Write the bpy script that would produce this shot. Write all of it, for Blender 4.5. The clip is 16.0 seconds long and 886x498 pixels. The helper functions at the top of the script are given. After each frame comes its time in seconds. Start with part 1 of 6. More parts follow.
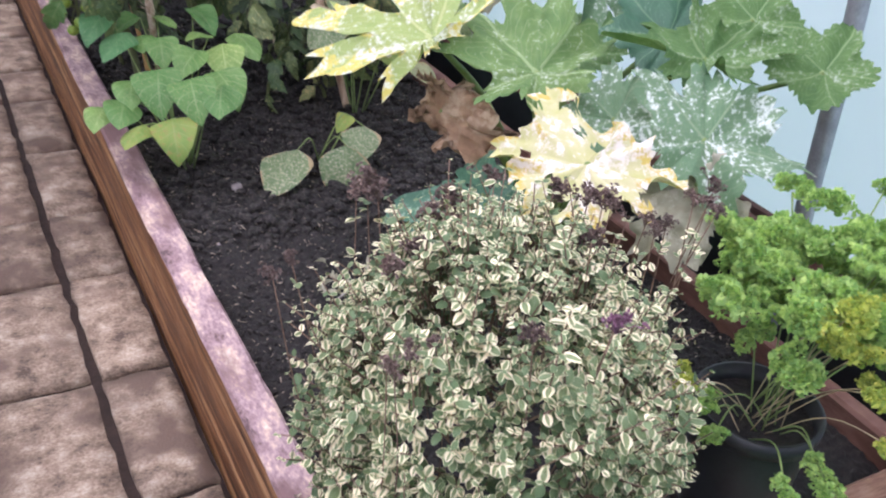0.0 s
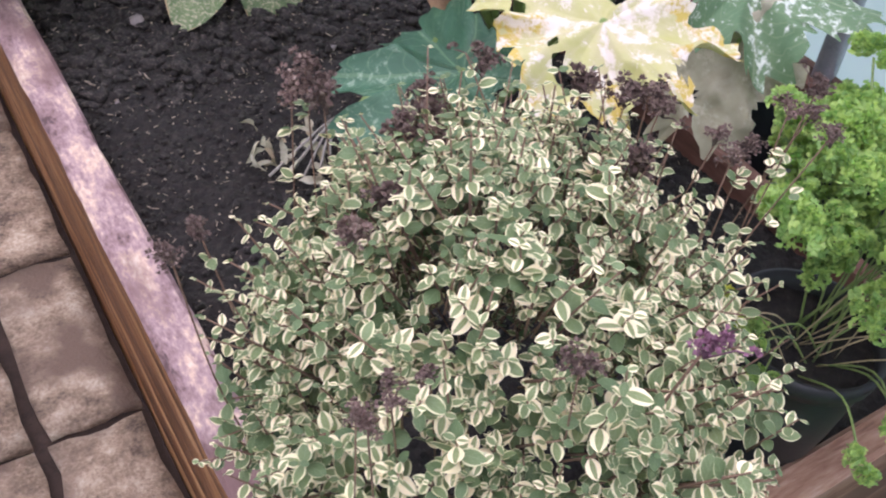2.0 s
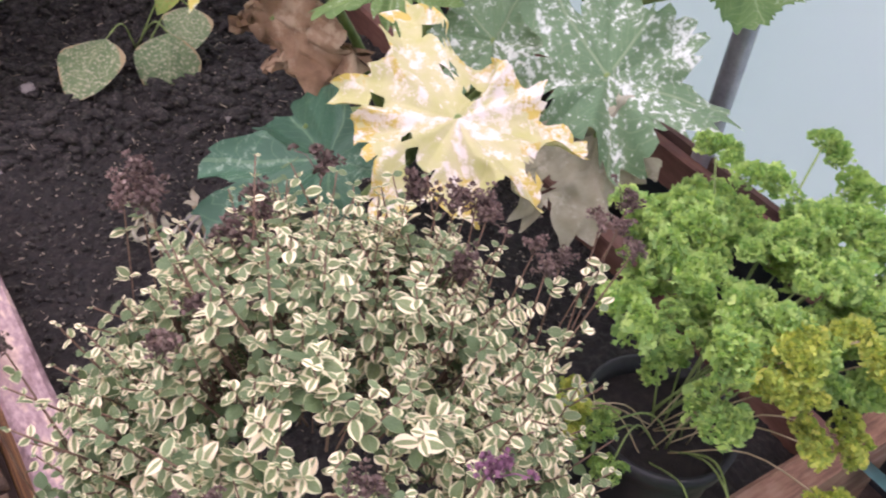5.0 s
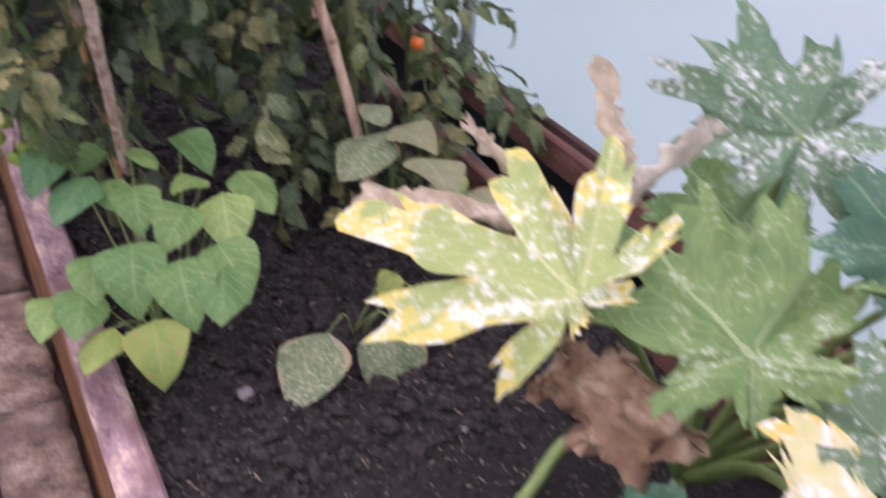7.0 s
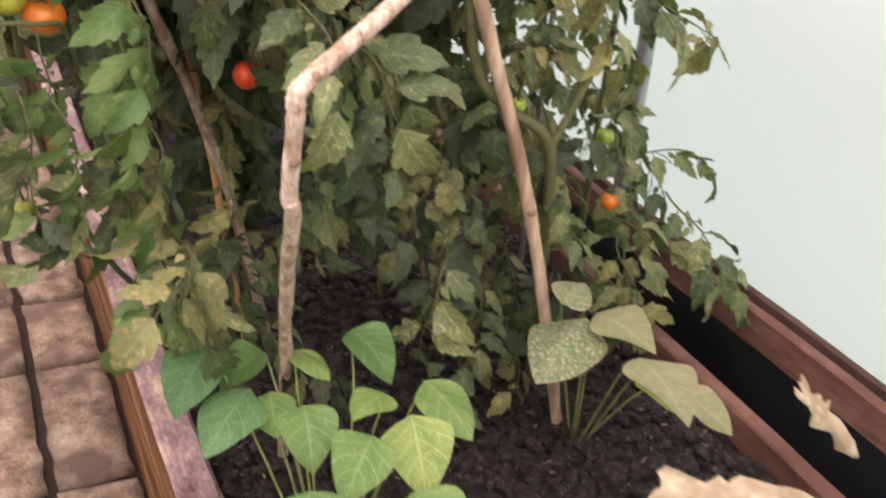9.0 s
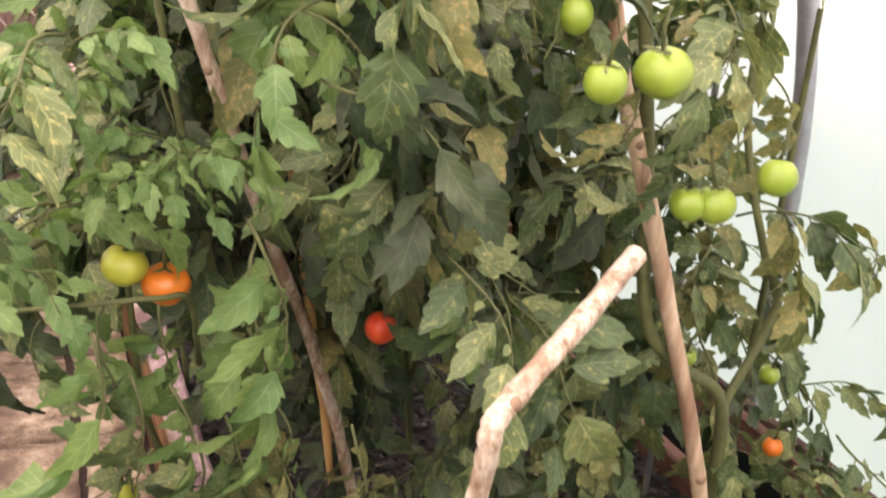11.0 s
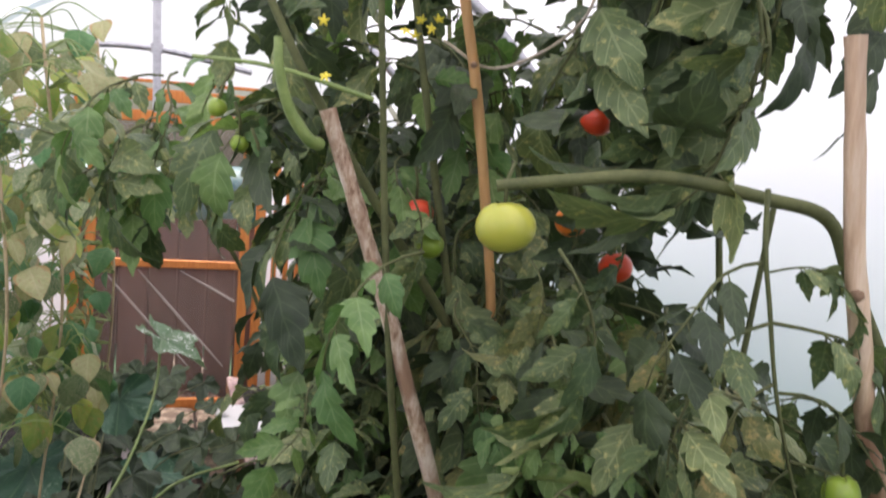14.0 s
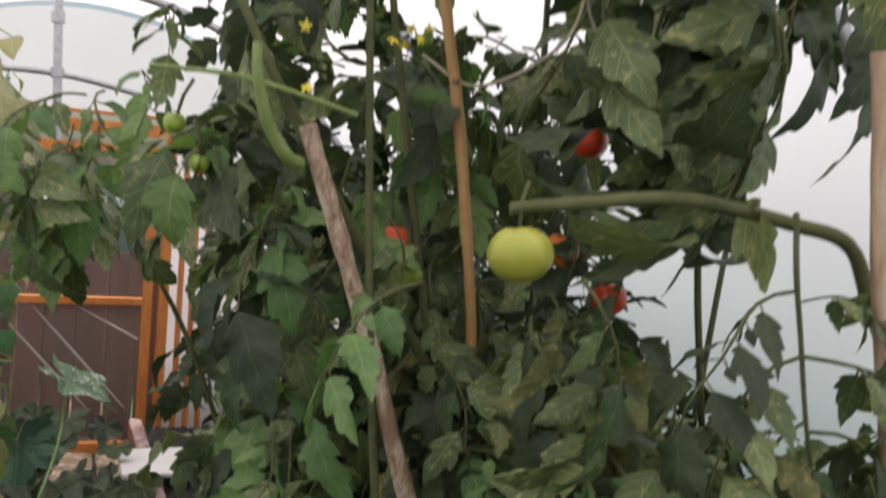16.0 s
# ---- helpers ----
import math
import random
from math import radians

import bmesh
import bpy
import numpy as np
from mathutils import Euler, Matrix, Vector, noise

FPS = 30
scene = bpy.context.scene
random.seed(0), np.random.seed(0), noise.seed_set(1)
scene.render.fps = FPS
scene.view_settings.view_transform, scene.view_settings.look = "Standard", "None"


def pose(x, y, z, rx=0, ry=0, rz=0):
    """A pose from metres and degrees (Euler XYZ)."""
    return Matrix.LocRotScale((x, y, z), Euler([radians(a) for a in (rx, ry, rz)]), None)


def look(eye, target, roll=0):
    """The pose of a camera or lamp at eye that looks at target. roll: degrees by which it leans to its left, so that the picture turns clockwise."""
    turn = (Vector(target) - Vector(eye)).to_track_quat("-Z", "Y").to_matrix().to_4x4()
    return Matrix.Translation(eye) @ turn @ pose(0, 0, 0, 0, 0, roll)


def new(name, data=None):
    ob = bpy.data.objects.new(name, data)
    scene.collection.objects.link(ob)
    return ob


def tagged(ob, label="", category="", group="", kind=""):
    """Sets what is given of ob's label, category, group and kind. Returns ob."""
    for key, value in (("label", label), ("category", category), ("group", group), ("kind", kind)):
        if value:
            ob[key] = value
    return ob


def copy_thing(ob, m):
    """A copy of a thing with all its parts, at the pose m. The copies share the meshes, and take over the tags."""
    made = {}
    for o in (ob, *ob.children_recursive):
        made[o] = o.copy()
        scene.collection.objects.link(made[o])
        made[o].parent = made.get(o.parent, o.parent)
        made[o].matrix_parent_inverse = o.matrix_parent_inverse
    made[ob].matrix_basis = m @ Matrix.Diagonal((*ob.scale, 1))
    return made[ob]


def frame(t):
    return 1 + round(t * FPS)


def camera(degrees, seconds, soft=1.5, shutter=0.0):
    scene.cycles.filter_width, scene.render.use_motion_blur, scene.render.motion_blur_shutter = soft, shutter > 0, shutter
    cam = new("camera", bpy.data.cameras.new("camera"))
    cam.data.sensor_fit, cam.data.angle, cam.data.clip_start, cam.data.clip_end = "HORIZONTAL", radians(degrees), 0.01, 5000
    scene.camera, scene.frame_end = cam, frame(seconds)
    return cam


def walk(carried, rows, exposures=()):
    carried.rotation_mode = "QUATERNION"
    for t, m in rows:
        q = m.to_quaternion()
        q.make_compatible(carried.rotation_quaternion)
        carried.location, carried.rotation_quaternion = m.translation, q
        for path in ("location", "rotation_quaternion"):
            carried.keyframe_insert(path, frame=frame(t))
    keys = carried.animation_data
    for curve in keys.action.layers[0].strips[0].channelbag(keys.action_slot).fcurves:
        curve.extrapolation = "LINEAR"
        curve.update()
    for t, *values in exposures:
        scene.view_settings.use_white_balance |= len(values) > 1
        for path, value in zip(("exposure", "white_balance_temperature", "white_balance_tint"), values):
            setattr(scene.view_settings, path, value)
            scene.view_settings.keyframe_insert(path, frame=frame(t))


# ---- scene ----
cam = camera(50.6, 16.0, 2.0, 0.5)
PATH = [
    (0, (-0.361, -0.171, 1.485), (0.514, 1.286, 0.431), 5.9),
    (0.5, (-0.3, -0.027, 1.472), (0.584, 1.356, 0.329), 6.4),
    (1, (-0.225, 0.093, 1.446), (0.57, 1.425, 0.184), 6.0),
    (1.5, (-0.216, 0.18, 1.415), (0.655, 1.367, 0.062), 9.3),
    (2, (-0.193, 0.21, 1.389), (0.684, 1.336, -0.013), 8.8),
    (2.5, (-0.16, 0.203, 1.393), (0.744, 1.308, -0.008), 8.4),
    (3, (-0.074, 0.176, 1.418), (1.002, 1.183, 0.066), 9.5),
    (3.2, (-0.038, 0.171, 1.411), (1.097, 1.122, 0.066), 10.4),
    (5.3, (-0.094, 0.18, 1.458), (0.873, 1.327, 0.136), 10.8),
    (5.5, (-0.097, 0.244, 1.453), (0.851, 1.405, 0.129), 9.9),
    (6, (-0.157, 0.409, 1.483), (0.859, 1.596, 0.235), 8.5),
    (6.5, (-0.17, 0.56, 1.496), (0.823, 1.783, 0.264), 8.8),
    (7, (-0.13, 0.701, 1.52), (0.758, 2.107, 0.409), 6.4),
    (7.5, (-0.138, 0.8, 1.523), (0.663, 2.305, 0.478), 5.8),
    (8, (-0.187, 0.953, 1.506), (0.673, 2.453, 0.501), 6.2),
    (8.2, (-0.197, 1.02, 1.491), (0.695, 2.496, 0.477), 6.5),
    (10.3, (-0.237, 1.527, 1.56), (0.531, 3.11, 0.609), 6.6),
    (10.5, (-0.251, 1.551, 1.554), (0.539, 3.168, 0.683), 6.1),
    (11, (-0.236, 1.578, 1.573), (0.554, 3.245, 0.802), 5.5),
    (11.5, (-0.245, 1.616, 1.591), (0.468, 3.35, 0.894), 4.8),
    (12, (-0.268, 1.64, 1.607), (0.388, 3.429, 1.001), 4.7),
    (12.5, (-0.285, 1.659, 1.633), (0.349, 3.482, 1.108), 3.9),
    (13, (-0.318, 1.656, 1.687), (0.27, 3.534, 1.33), 4.0),
    (13.5, (-0.333, 1.662, 1.717), (0.231, 3.562, 1.453), 4.0),
    (14, (-0.353, 1.676, 1.734), (0.2, 3.589, 1.551), 4.0),
    (14.5, (-0.361, 1.679, 1.76), (0.256, 3.581, 1.695), 3.6),
    (15, (-0.388, 1.685, 1.774), (0.292, 3.565, 1.816), 4.8),
    (15.5, (-0.408, 1.724, 1.76), (0.3, 3.594, 1.786), 4.9),
    (16, (-0.417, 1.798, 1.715), (0.336, 3.649, 1.619), 4.2),
]
walk(cam, [(t, look(eye, target, roll)) for t, eye, target, roll in PATH], [(0, 1.02, 5800, 15), (1, 0.72, 5850, 14), (3, 0.95, 6050, 20), (5.5, 0.76, 6350, 25), (6.5, 0.6, 5900, 26), (7, 0.88, 6050, 32), (7.5, 0.98, 6250, 35), (8.2, 1.12, 7200, 30), (10.4, 1.45, 7600, 14), (11, 1.48, 7700, 18), (12, 1.1, 6500, 34), (12.5, 1.0, 6250, 36), (13, 0.8, 6450, 36), (13.5, 0.5, 6500, 20), (14, 0.38, 6450, 10), (14.5, 0.05, 6400, 5), (15.2, -0.1, 6450, 5), (16, -0.15, 6800, 6)])

# ---- light ----
world = bpy.data.worlds.new("sky")
scene.world = world
world.use_nodes = True
wn = world.node_tree.nodes
sky = wn.new("ShaderNodeTexSky")
sky.sky_type, sky.sun_disc = "NISHITA", False
sky.sun_elevation, sky.sun_rotation = radians(71), radians(-12)
sky.air_density, sky.dust_density = 1.0, 4.0
wn["Background"].inputs[1].default_value = 0.135
world.node_tree.links.new(sky.outputs[0], wn["Background"].inputs[0])
sun = new("sun", bpy.data.lights.new("sun", "SUN"))
sun.data.energy, sun.data.angle, sun.data.color = 5.0, radians(14), (1.0, 0.96, 0.9)
sun.matrix_world = look((0, 0, 0), (-math.sin(radians(-12)), -math.cos(radians(-12)), -math.tan(radians(71))))


# ---- materials ----
def nodes_of(name):
    m = bpy.data.materials.new(name)
    m.use_nodes = True
    return m, m.node_tree.nodes, m.node_tree.links


def noise_node(n, l, scale, detail=4.0, rough=0.6, coord="Object"):
    tc = n.new("ShaderNodeTexCoord")
    t = n.new("ShaderNodeTexNoise")
    t.inputs["Scale"].default_value, t.inputs["Detail"].default_value, t.inputs["Roughness"].default_value = scale, detail, rough
    l.new(tc.outputs[coord], t.inputs["Vector"])
    return t


def ramp(n, l, fac, stops):
    r = n.new("ShaderNodeValToRGB")
    el = r.color_ramp.elements
    while len(el) < len(stops):
        el.new(0.5)
    for e, (p, c) in zip(el, stops):
        e.position, e.color = p, (*c, 1)
    l.new(fac, r.inputs[0])
    return r.outputs[0]


def mix(n, l, fac, a, b, kind="MIX"):
    m = n.new("ShaderNodeMix")
    m.data_type, m.blend_type = "RGBA", kind
    for sock, v in ((m.inputs[0], fac), (m.inputs[6], a), (m.inputs[7], b)):
        if isinstance(v, (int, float)):
            sock.default_value = v
        elif isinstance(v, tuple):
            sock.default_value = (*v, 1)
        else:
            l.new(v, sock)
    return m.outputs[2]


def maths(n, l, op, a, b=0.0):
    m = n.new("ShaderNodeMath")
    m.operation = op
    for sock, v in ((m.inputs[0], a), (m.inputs[1], b)):
        if isinstance(v, (int, float)):
            sock.default_value = v
        else:
            l.new(v, sock)
    return m.outputs[0]


def bump(n, l, height, strength=0.4, dist=0.01):
    b = n.new("ShaderNodeBump")
    b.inputs["Strength"].default_value, b.inputs["Distance"].default_value = strength, dist
    l.new(height, b.inputs["Height"])
    return b.outputs[0]


def surface(name, stops, scale, rough=0.8, fine=60.0, strength=0.5, dist=0.004, stretch=(1, 1, 1), per_object=0.0, metal=0.0, stain=None, coat=0.0, coord="Object"):
    """A solid surface: two scales of noise for its colour, relief, and a spread from piece to piece."""
    m, n, l = nodes_of(name)
    p = n["Principled BSDF"]
    tc = n.new("ShaderNodeTexCoord")
    mp = n.new("ShaderNodeMapping")
    mp.inputs["Scale"].default_value = stretch
    l.new(tc.outputs[coord], mp.inputs["Vector"])
    info = n.new("ShaderNodeObjectInfo")
    shift = n.new("ShaderNodeVectorMath")
    shift.operation = "ADD"
    l.new(mp.outputs[0], shift.inputs[0])
    far = n.new("ShaderNodeCombineXYZ")
    for i in range(3):
        l.new(maths(n, l, "MULTIPLY", info.outputs["Random"], 37.0), far.inputs[i])
    l.new(far.outputs[0], shift.inputs[1])
    big, small = n.new("ShaderNodeTexNoise"), n.new("ShaderNodeTexNoise")
    for t, s, d in ((big, scale, 5.0), (small, fine, 3.0)):
        t.inputs["Scale"].default_value, t.inputs["Detail"].default_value = s, d
        t.inputs["Roughness"].default_value = 0.65
        l.new(shift.outputs[0], t.inputs["Vector"])
    both = maths(n, l, "ADD", maths(n, l, "MULTIPLY", big.outputs[0], 0.7), maths(n, l, "MULTIPLY", small.outputs[0], 0.3))
    col = ramp(n, l, both, stops)
    if stain:
        st = n.new("ShaderNodeTexNoise")
        st.inputs["Scale"].default_value, st.inputs["Detail"].default_value = scale * 0.45, 6.0
        l.new(shift.outputs[0], st.inputs["Vector"])
        f = ramp(n, l, st.outputs[0], [(0.5, (0, 0, 0)), (0.64, (1, 1, 1))])
        col = mix(n, l, f, col, stain)
    if per_object:
        f = maths(n, l, "ADD", maths(n, l, "MULTIPLY", info.outputs["Random"], per_object), 1.0 - per_object / 2)
        hs = n.new("ShaderNodeHueSaturation")
        l.new(f, hs.inputs["Value"])
        l.new(col, hs.inputs["Color"])
        col = hs.outputs[0]
    l.new(col, p.inputs["Base Color"])
    p.inputs["Roughness"].default_value, p.inputs["Metallic"].default_value = rough, metal
    p.inputs["Coat Weight"].default_value = coat
    l.new(bump(n, l, both, strength, dist), p.inputs["Normal"])
    return m


def leaf_mat(name, base, dark, vein=(0.25, 0.35, 0.15), edge=None, edge_at=0.6, mottle=None, amount=0.5, mottle_scale=60.0, rough=0.55, spread=0.35, hue=0.03, thin=0.3, gloss=0.35, veins=6.0, ragged=0.9, sway=0.35, radial=0, soft=0.08, broad=28.0):
    """A leaf: its margin, side veins and mottling follow the blade; colours spread from leaf to leaf; some light comes through."""
    m, n, l = nodes_of(name)
    p, out = n["Principled BSDF"], n["Material Output"]
    uv = n.new("ShaderNodeUVMap")
    sep = n.new("ShaderNodeSeparateXYZ")
    l.new(uv.outputs[0], sep.inputs[0])
    side = maths(n, l, "ABSOLUTE", maths(n, l, "MULTIPLY", maths(n, l, "SUBTRACT", sep.outputs[0], 0.5), 2.0))
    tx = noise_node(n, l, broad)
    fine = noise_node(n, l, mottle_scale, 6.0, 0.7)
    info, geo = n.new("ShaderNodeObjectInfo"), n.new("ShaderNodeNewGeometry")
    rnd = maths(n, l, "FRACT", maths(n, l, "ADD", info.outputs["Random"], geo.outputs["Random Per Island"]))
    col = ramp(n, l, tx.outputs[0], [(0.3, dark), (0.7, base)])
    if radial:
        arm = maths(n, l, "ABSOLUTE", maths(n, l, "SUBTRACT", maths(n, l, "FRACT", maths(n, l, "MULTIPLY", sep.outputs[1], float(radial))), 0.5))
        main = maths(n, l, "LESS_THAN", maths(n, l, "MULTIPLY", arm, side), 0.012)
        rib = maths(n, l, "FRACT", maths(n, l, "SUBTRACT", maths(n, l, "MULTIPLY", side, 6.0), maths(n, l, "MULTIPLY", arm, 7.0)))
        line = maths(n, l, "MAXIMUM", main, maths(n, l, "MULTIPLY", maths(n, l, "LESS_THAN", rib, 0.10), 0.5))
    else:
        rib = maths(n, l, "ABSOLUTE", maths(n, l, "SUBTRACT", maths(n, l, "FRACT", maths(n, l, "SUBTRACT", maths(n, l, "MULTIPLY", sep.outputs[1], veins), maths(n, l, "MULTIPLY", side, 1.6))), 0.5))
        line = maths(n, l, "MAXIMUM", maths(n, l, "LESS_THAN", rib, 0.05), maths(n, l, "LESS_THAN", side, 0.045))
    col = mix(n, l, maths(n, l, "MULTIPLY", line, 0.5), col, vein)
    if mottle:
        lo = 0.62 - 0.24 * amount
        patch = maths(n, l, "ADD", fine.outputs[0], maths(n, l, "MULTIPLY", maths(n, l, "SUBTRACT", tx.outputs[0], 0.5), 0.7 if radial else 0.0))
        powder = ramp(n, l, patch, [(lo, (0, 0, 0)), (lo + soft, (1, 1, 1))])
        if not radial:
            col = mix(n, l, powder, col, mottle)
    if edge:
        f = maths(n, l, "ADD", side, maths(n, l, "MULTIPLY", maths(n, l, "SUBTRACT", tx.outputs[0], 0.5), ragged))
        f = maths(n, l, "ADD", f, maths(n, l, "MULTIPLY", maths(n, l, "SUBTRACT", rnd, 0.5), sway))
        f = ramp(n, l, f, [(edge_at - 0.04, (0, 0, 0)), (edge_at + 0.06, (1, 1, 1))])
        col = mix(n, l, f, col, edge)
    if mottle and radial:
        col = mix(n, l, powder, col, mottle)
    hs = n.new("ShaderNodeHueSaturation")
    l.new(maths(n, l, "ADD", maths(n, l, "MULTIPLY", rnd, spread), 1.0 - spread / 2), hs.inputs["Value"])
    l.new(maths(n, l, "ADD", maths(n, l, "MULTIPLY", rnd, -hue), 0.5 + hue / 2), hs.inputs["Hue"])
    l.new(col, hs.inputs["Color"])
    col = hs.outputs[0]
    l.new(col, p.inputs["Base Color"])
    p.inputs["Roughness"].default_value = rough
    p.inputs["Specular IOR Level"].default_value = gloss
    l.new(bump(n, l, maths(n, l, "ADD", fine.outputs[0], maths(n, l, "MULTIPLY", line, -0.6)), 0.6, 0.003), p.inputs["Normal"])
    tr = n.new("ShaderNodeBsdfTranslucent")
    l.new(mix(n, l, 1.0, col, (0.9, 1.0, 0.55), "MULTIPLY"), tr.inputs[0])
    ms = n.new("ShaderNodeMixShader")
    ms.inputs[0].default_value = thin
    l.new(p.outputs[0], ms.inputs[1])
    l.new(tr.outputs[0], ms.inputs[2])
    l.new(ms.outputs[0], out.inputs[0])
    return m


def film_mat(name, tint, through_part, clear=0.0):
    m, n, l = nodes_of(name)
    p, out = n["Principled BSDF"], n["Material Output"]
    t = noise_node(n, l, 0.8, 3.0)
    col = ramp(n, l, t.outputs[0], [(0.3, tuple(c * 0.93 for c in tint)), (0.7, tint)])
    p.inputs["Roughness"].default_value = 0.35
    l.new(col, p.inputs["Base Color"])
    tr = n.new("ShaderNodeBsdfTranslucent")
    l.new(col, tr.inputs[0])
    ms = n.new("ShaderNodeMixShader")
    ms.inputs[0].default_value = through_part
    l.new(p.outputs[0], ms.inputs[1])
    l.new(tr.outputs[0], ms.inputs[2])
    last = ms.outputs[0]
    if clear:
        tp = n.new("ShaderNodeBsdfTransparent")
        tp.inputs[0].default_value = (0.93, 0.93, 0.95, 1)
        m2 = n.new("ShaderNodeMixShader")
        m2.inputs[0].default_value = clear
        l.new(last, m2.inputs[1])
        l.new(tp.outputs[0], m2.inputs[2])
        last = m2.outputs[0]
    l.new(last, out.inputs[0])
    return m


def fruit_mat(name, a, b):
    m, n, l = nodes_of(name)
    p = n["Principled BSDF"]
    t = noise_node(n, l, 22.0)
    l.new(ramp(n, l, t.outputs[0], [(0.3, a), (0.7, b)]), p.inputs["Base Color"])
    p.inputs["Roughness"].default_value = 0.28
    p.inputs["Subsurface Weight"].default_value = 0.08
    p.inputs["Subsurface Radius"].default_value = (0.01, 0.006, 0.003)
    return m


M_SLAB = surface("paving", [(0.36, (0.088, 0.060, 0.043)), (0.45, (0.215, 0.154, 0.108)), (0.53, (0.34, 0.252, 0.182)), (0.63, (0.51, 0.42, 0.325))], 15, 0.85, 150, 1.0, 0.012, per_object=0.3, stain=(0.155, 0.104, 0.076))
M_JOINT = surface("joint_soil", [(0.3, (0.012, 0.007, 0.005)), (0.7, (0.05, 0.028, 0.02))], 30, 0.95, 200, 0.9, 0.006)
M_SOIL = surface("compost", [(0.34, (0.003, 0.002, 0.002)), (0.50, (0.014, 0.0095, 0.008)), (0.64, (0.036, 0.025, 0.021)), (0.76, (0.09, 0.07, 0.06))], 70, 0.7, 380, 1.0, 0.012)
M_CLOD = surface("clod", [(0.34, (0.004, 0.003, 0.003)), (0.50, (0.018, 0.013, 0.011)), (0.66, (0.12, 0.098, 0.085))], 120, 0.75, 600, 1.0, 0.006)
M_TWIG = surface("straw_bit", [(0.3, (0.22, 0.17, 0.12)), (0.7, (0.5, 0.42, 0.33))], 60, 0.8, 300, 0.3, 0.001, per_object=0.6)
M_SIDE = surface("stained_timber", [(0.38, (0.028, 0.010, 0.005)), (0.46, (0.13, 0.05, 0.018)), (0.53, (0.27, 0.12, 0.042)), (0.61, (0.50, 0.29, 0.14))], 46, 0.55, 170, 1.0, 0.005, stretch=(1, 0.03, 1))
M_TOP = surface("weathered_timber", [(0.36, (0.09, 0.050, 0.050)), (0.44, (0.24, 0.150, 0.155)), (0.52, (0.36, 0.245, 0.25)), (0.58, (0.55, 0.39, 0.31)), (0.66, (0.70, 0.57, 0.47))], 20, 0.7, 140, 1.0, 0.006, stretch=(1, 0.45, 1), stain=(0.17, 0.095, 0.09))
M_RED = surface("dark_red_timber", [(0.3, (0.06, 0.022, 0.014)), (0.5, (0.15, 0.065, 0.045)), (0.72, (0.30, 0.16, 0.12))], 10, 0.7, 60, 0.6, 0.003, stretch=(0.25, 0.25, 1))
M_BATTEN = surface("dark_batten", [(0.3, (0.030, 0.014, 0.012)), (0.5, (0.075, 0.038, 0.030)), (0.72, (0.16, 0.09, 0.07))], 10, 0.75, 60, 0.6, 0.003, stretch=(0.25, 0.25, 1))
M_END = surface("rough_end_timber", [(0.34, (0.08, 0.034, 0.022)), (0.45, (0.25, 0.125, 0.078)), (0.55, (0.37, 0.22, 0.15)), (0.66, (0.54, 0.40, 0.32))], 18, 0.75, 160, 1.0, 0.006, stretch=(0.15, 1, 1), stain=(0.17, 0.088, 0.06))
M_BEANP = leaf_mat("bean_pale", (0.44, 0.43, 0.24), (0.30, 0.32, 0.15), vein=(0.5, 0.48, 0.30), edge=(0.42, 0.30, 0.14), edge_at=1.0, mottle=(0.34, 0.26, 0.14), amount=0.3, mottle_scale=14, spread=0.6, thin=0.25, broad=3.0)
M_ORANGE = surface("orange_timber", [(0.3, (0.36, 0.10, 0.02)), (0.5, (0.56, 0.19, 0.04)), (0.72, (0.68, 0.28, 0.07))], 12, 0.65, 80, 0.4, 0.002, stretch=(1, 1, 0.12))
M_GREYWOOD = surface("grey_timber", [(0.3, (0.12, 0.10, 0.10)), (0.7, (0.36, 0.31, 0.30))], 12, 0.8, 80, 0.6, 0.003, stretch=(1, 1, 0.1))
M_FENCE = surface("fence_timber", [(0.3, (0.085, 0.044, 0.034)), (0.5, (0.155, 0.084, 0.064)), (0.72, (0.25, 0.145, 0.112))], 6, 0.8, 60, 0.5, 0.003, stretch=(1, 1, 0.1), per_object=0.3)
M_STICK = surface("bare_stick", [(0.36, (0.18, 0.10, 0.06)), (0.45, (0.40, 0.28, 0.195)), (0.52, (0.54, 0.43, 0.335)), (0.62, (0.66, 0.58, 0.48))], 60, 0.7, 260, 1.0, 0.006, stretch=(1, 1, 0.35), stain=(0.30, 0.185, 0.12))
M_POST = surface("round_post", [(0.36, (0.22, 0.13, 0.08)), (0.46, (0.46, 0.32, 0.21)), (0.55, (0.59, 0.44, 0.31)), (0.64, (0.70, 0.57, 0.44))], 22, 0.75, 130, 1.0, 0.004, stretch=(1, 1, 0.10), stain=(0.27, 0.155, 0.095))
M_CANE = surface("bamboo", [(0.3, (0.42, 0.22, 0.08)), (0.7, (0.68, 0.42, 0.18))], 20, 0.45, 90, 0.2, 0.001, stretch=(1, 1, 0.1))
M_STEEL = surface("galvanised_steel", [(0.3, (0.30, 0.30, 0.32)), (0.7, (0.50, 0.50, 0.53))], 30, 0.4, 200, 0.1, 0.001, metal=0.7)
M_POT = surface("black_plastic", [(0.3, (0.010, 0.010, 0.011)), (0.7, (0.03, 0.03, 0.032))], 12, 0.45, 120, 0.2, 0.001)
M_TEAL = surface("teal_plastic", [(0.3, (0.07, 0.16, 0.16)), (0.7, (0.13, 0.25, 0.245))], 4, 0.45, 40, 0.2, 0.002)
M_GRASS = surface("turf", [(0.3, (0.05, 0.105, 0.055)), (0.7, (0.13, 0.23, 0.11))], 6, 0.9, 120, 0.8, 0.01)
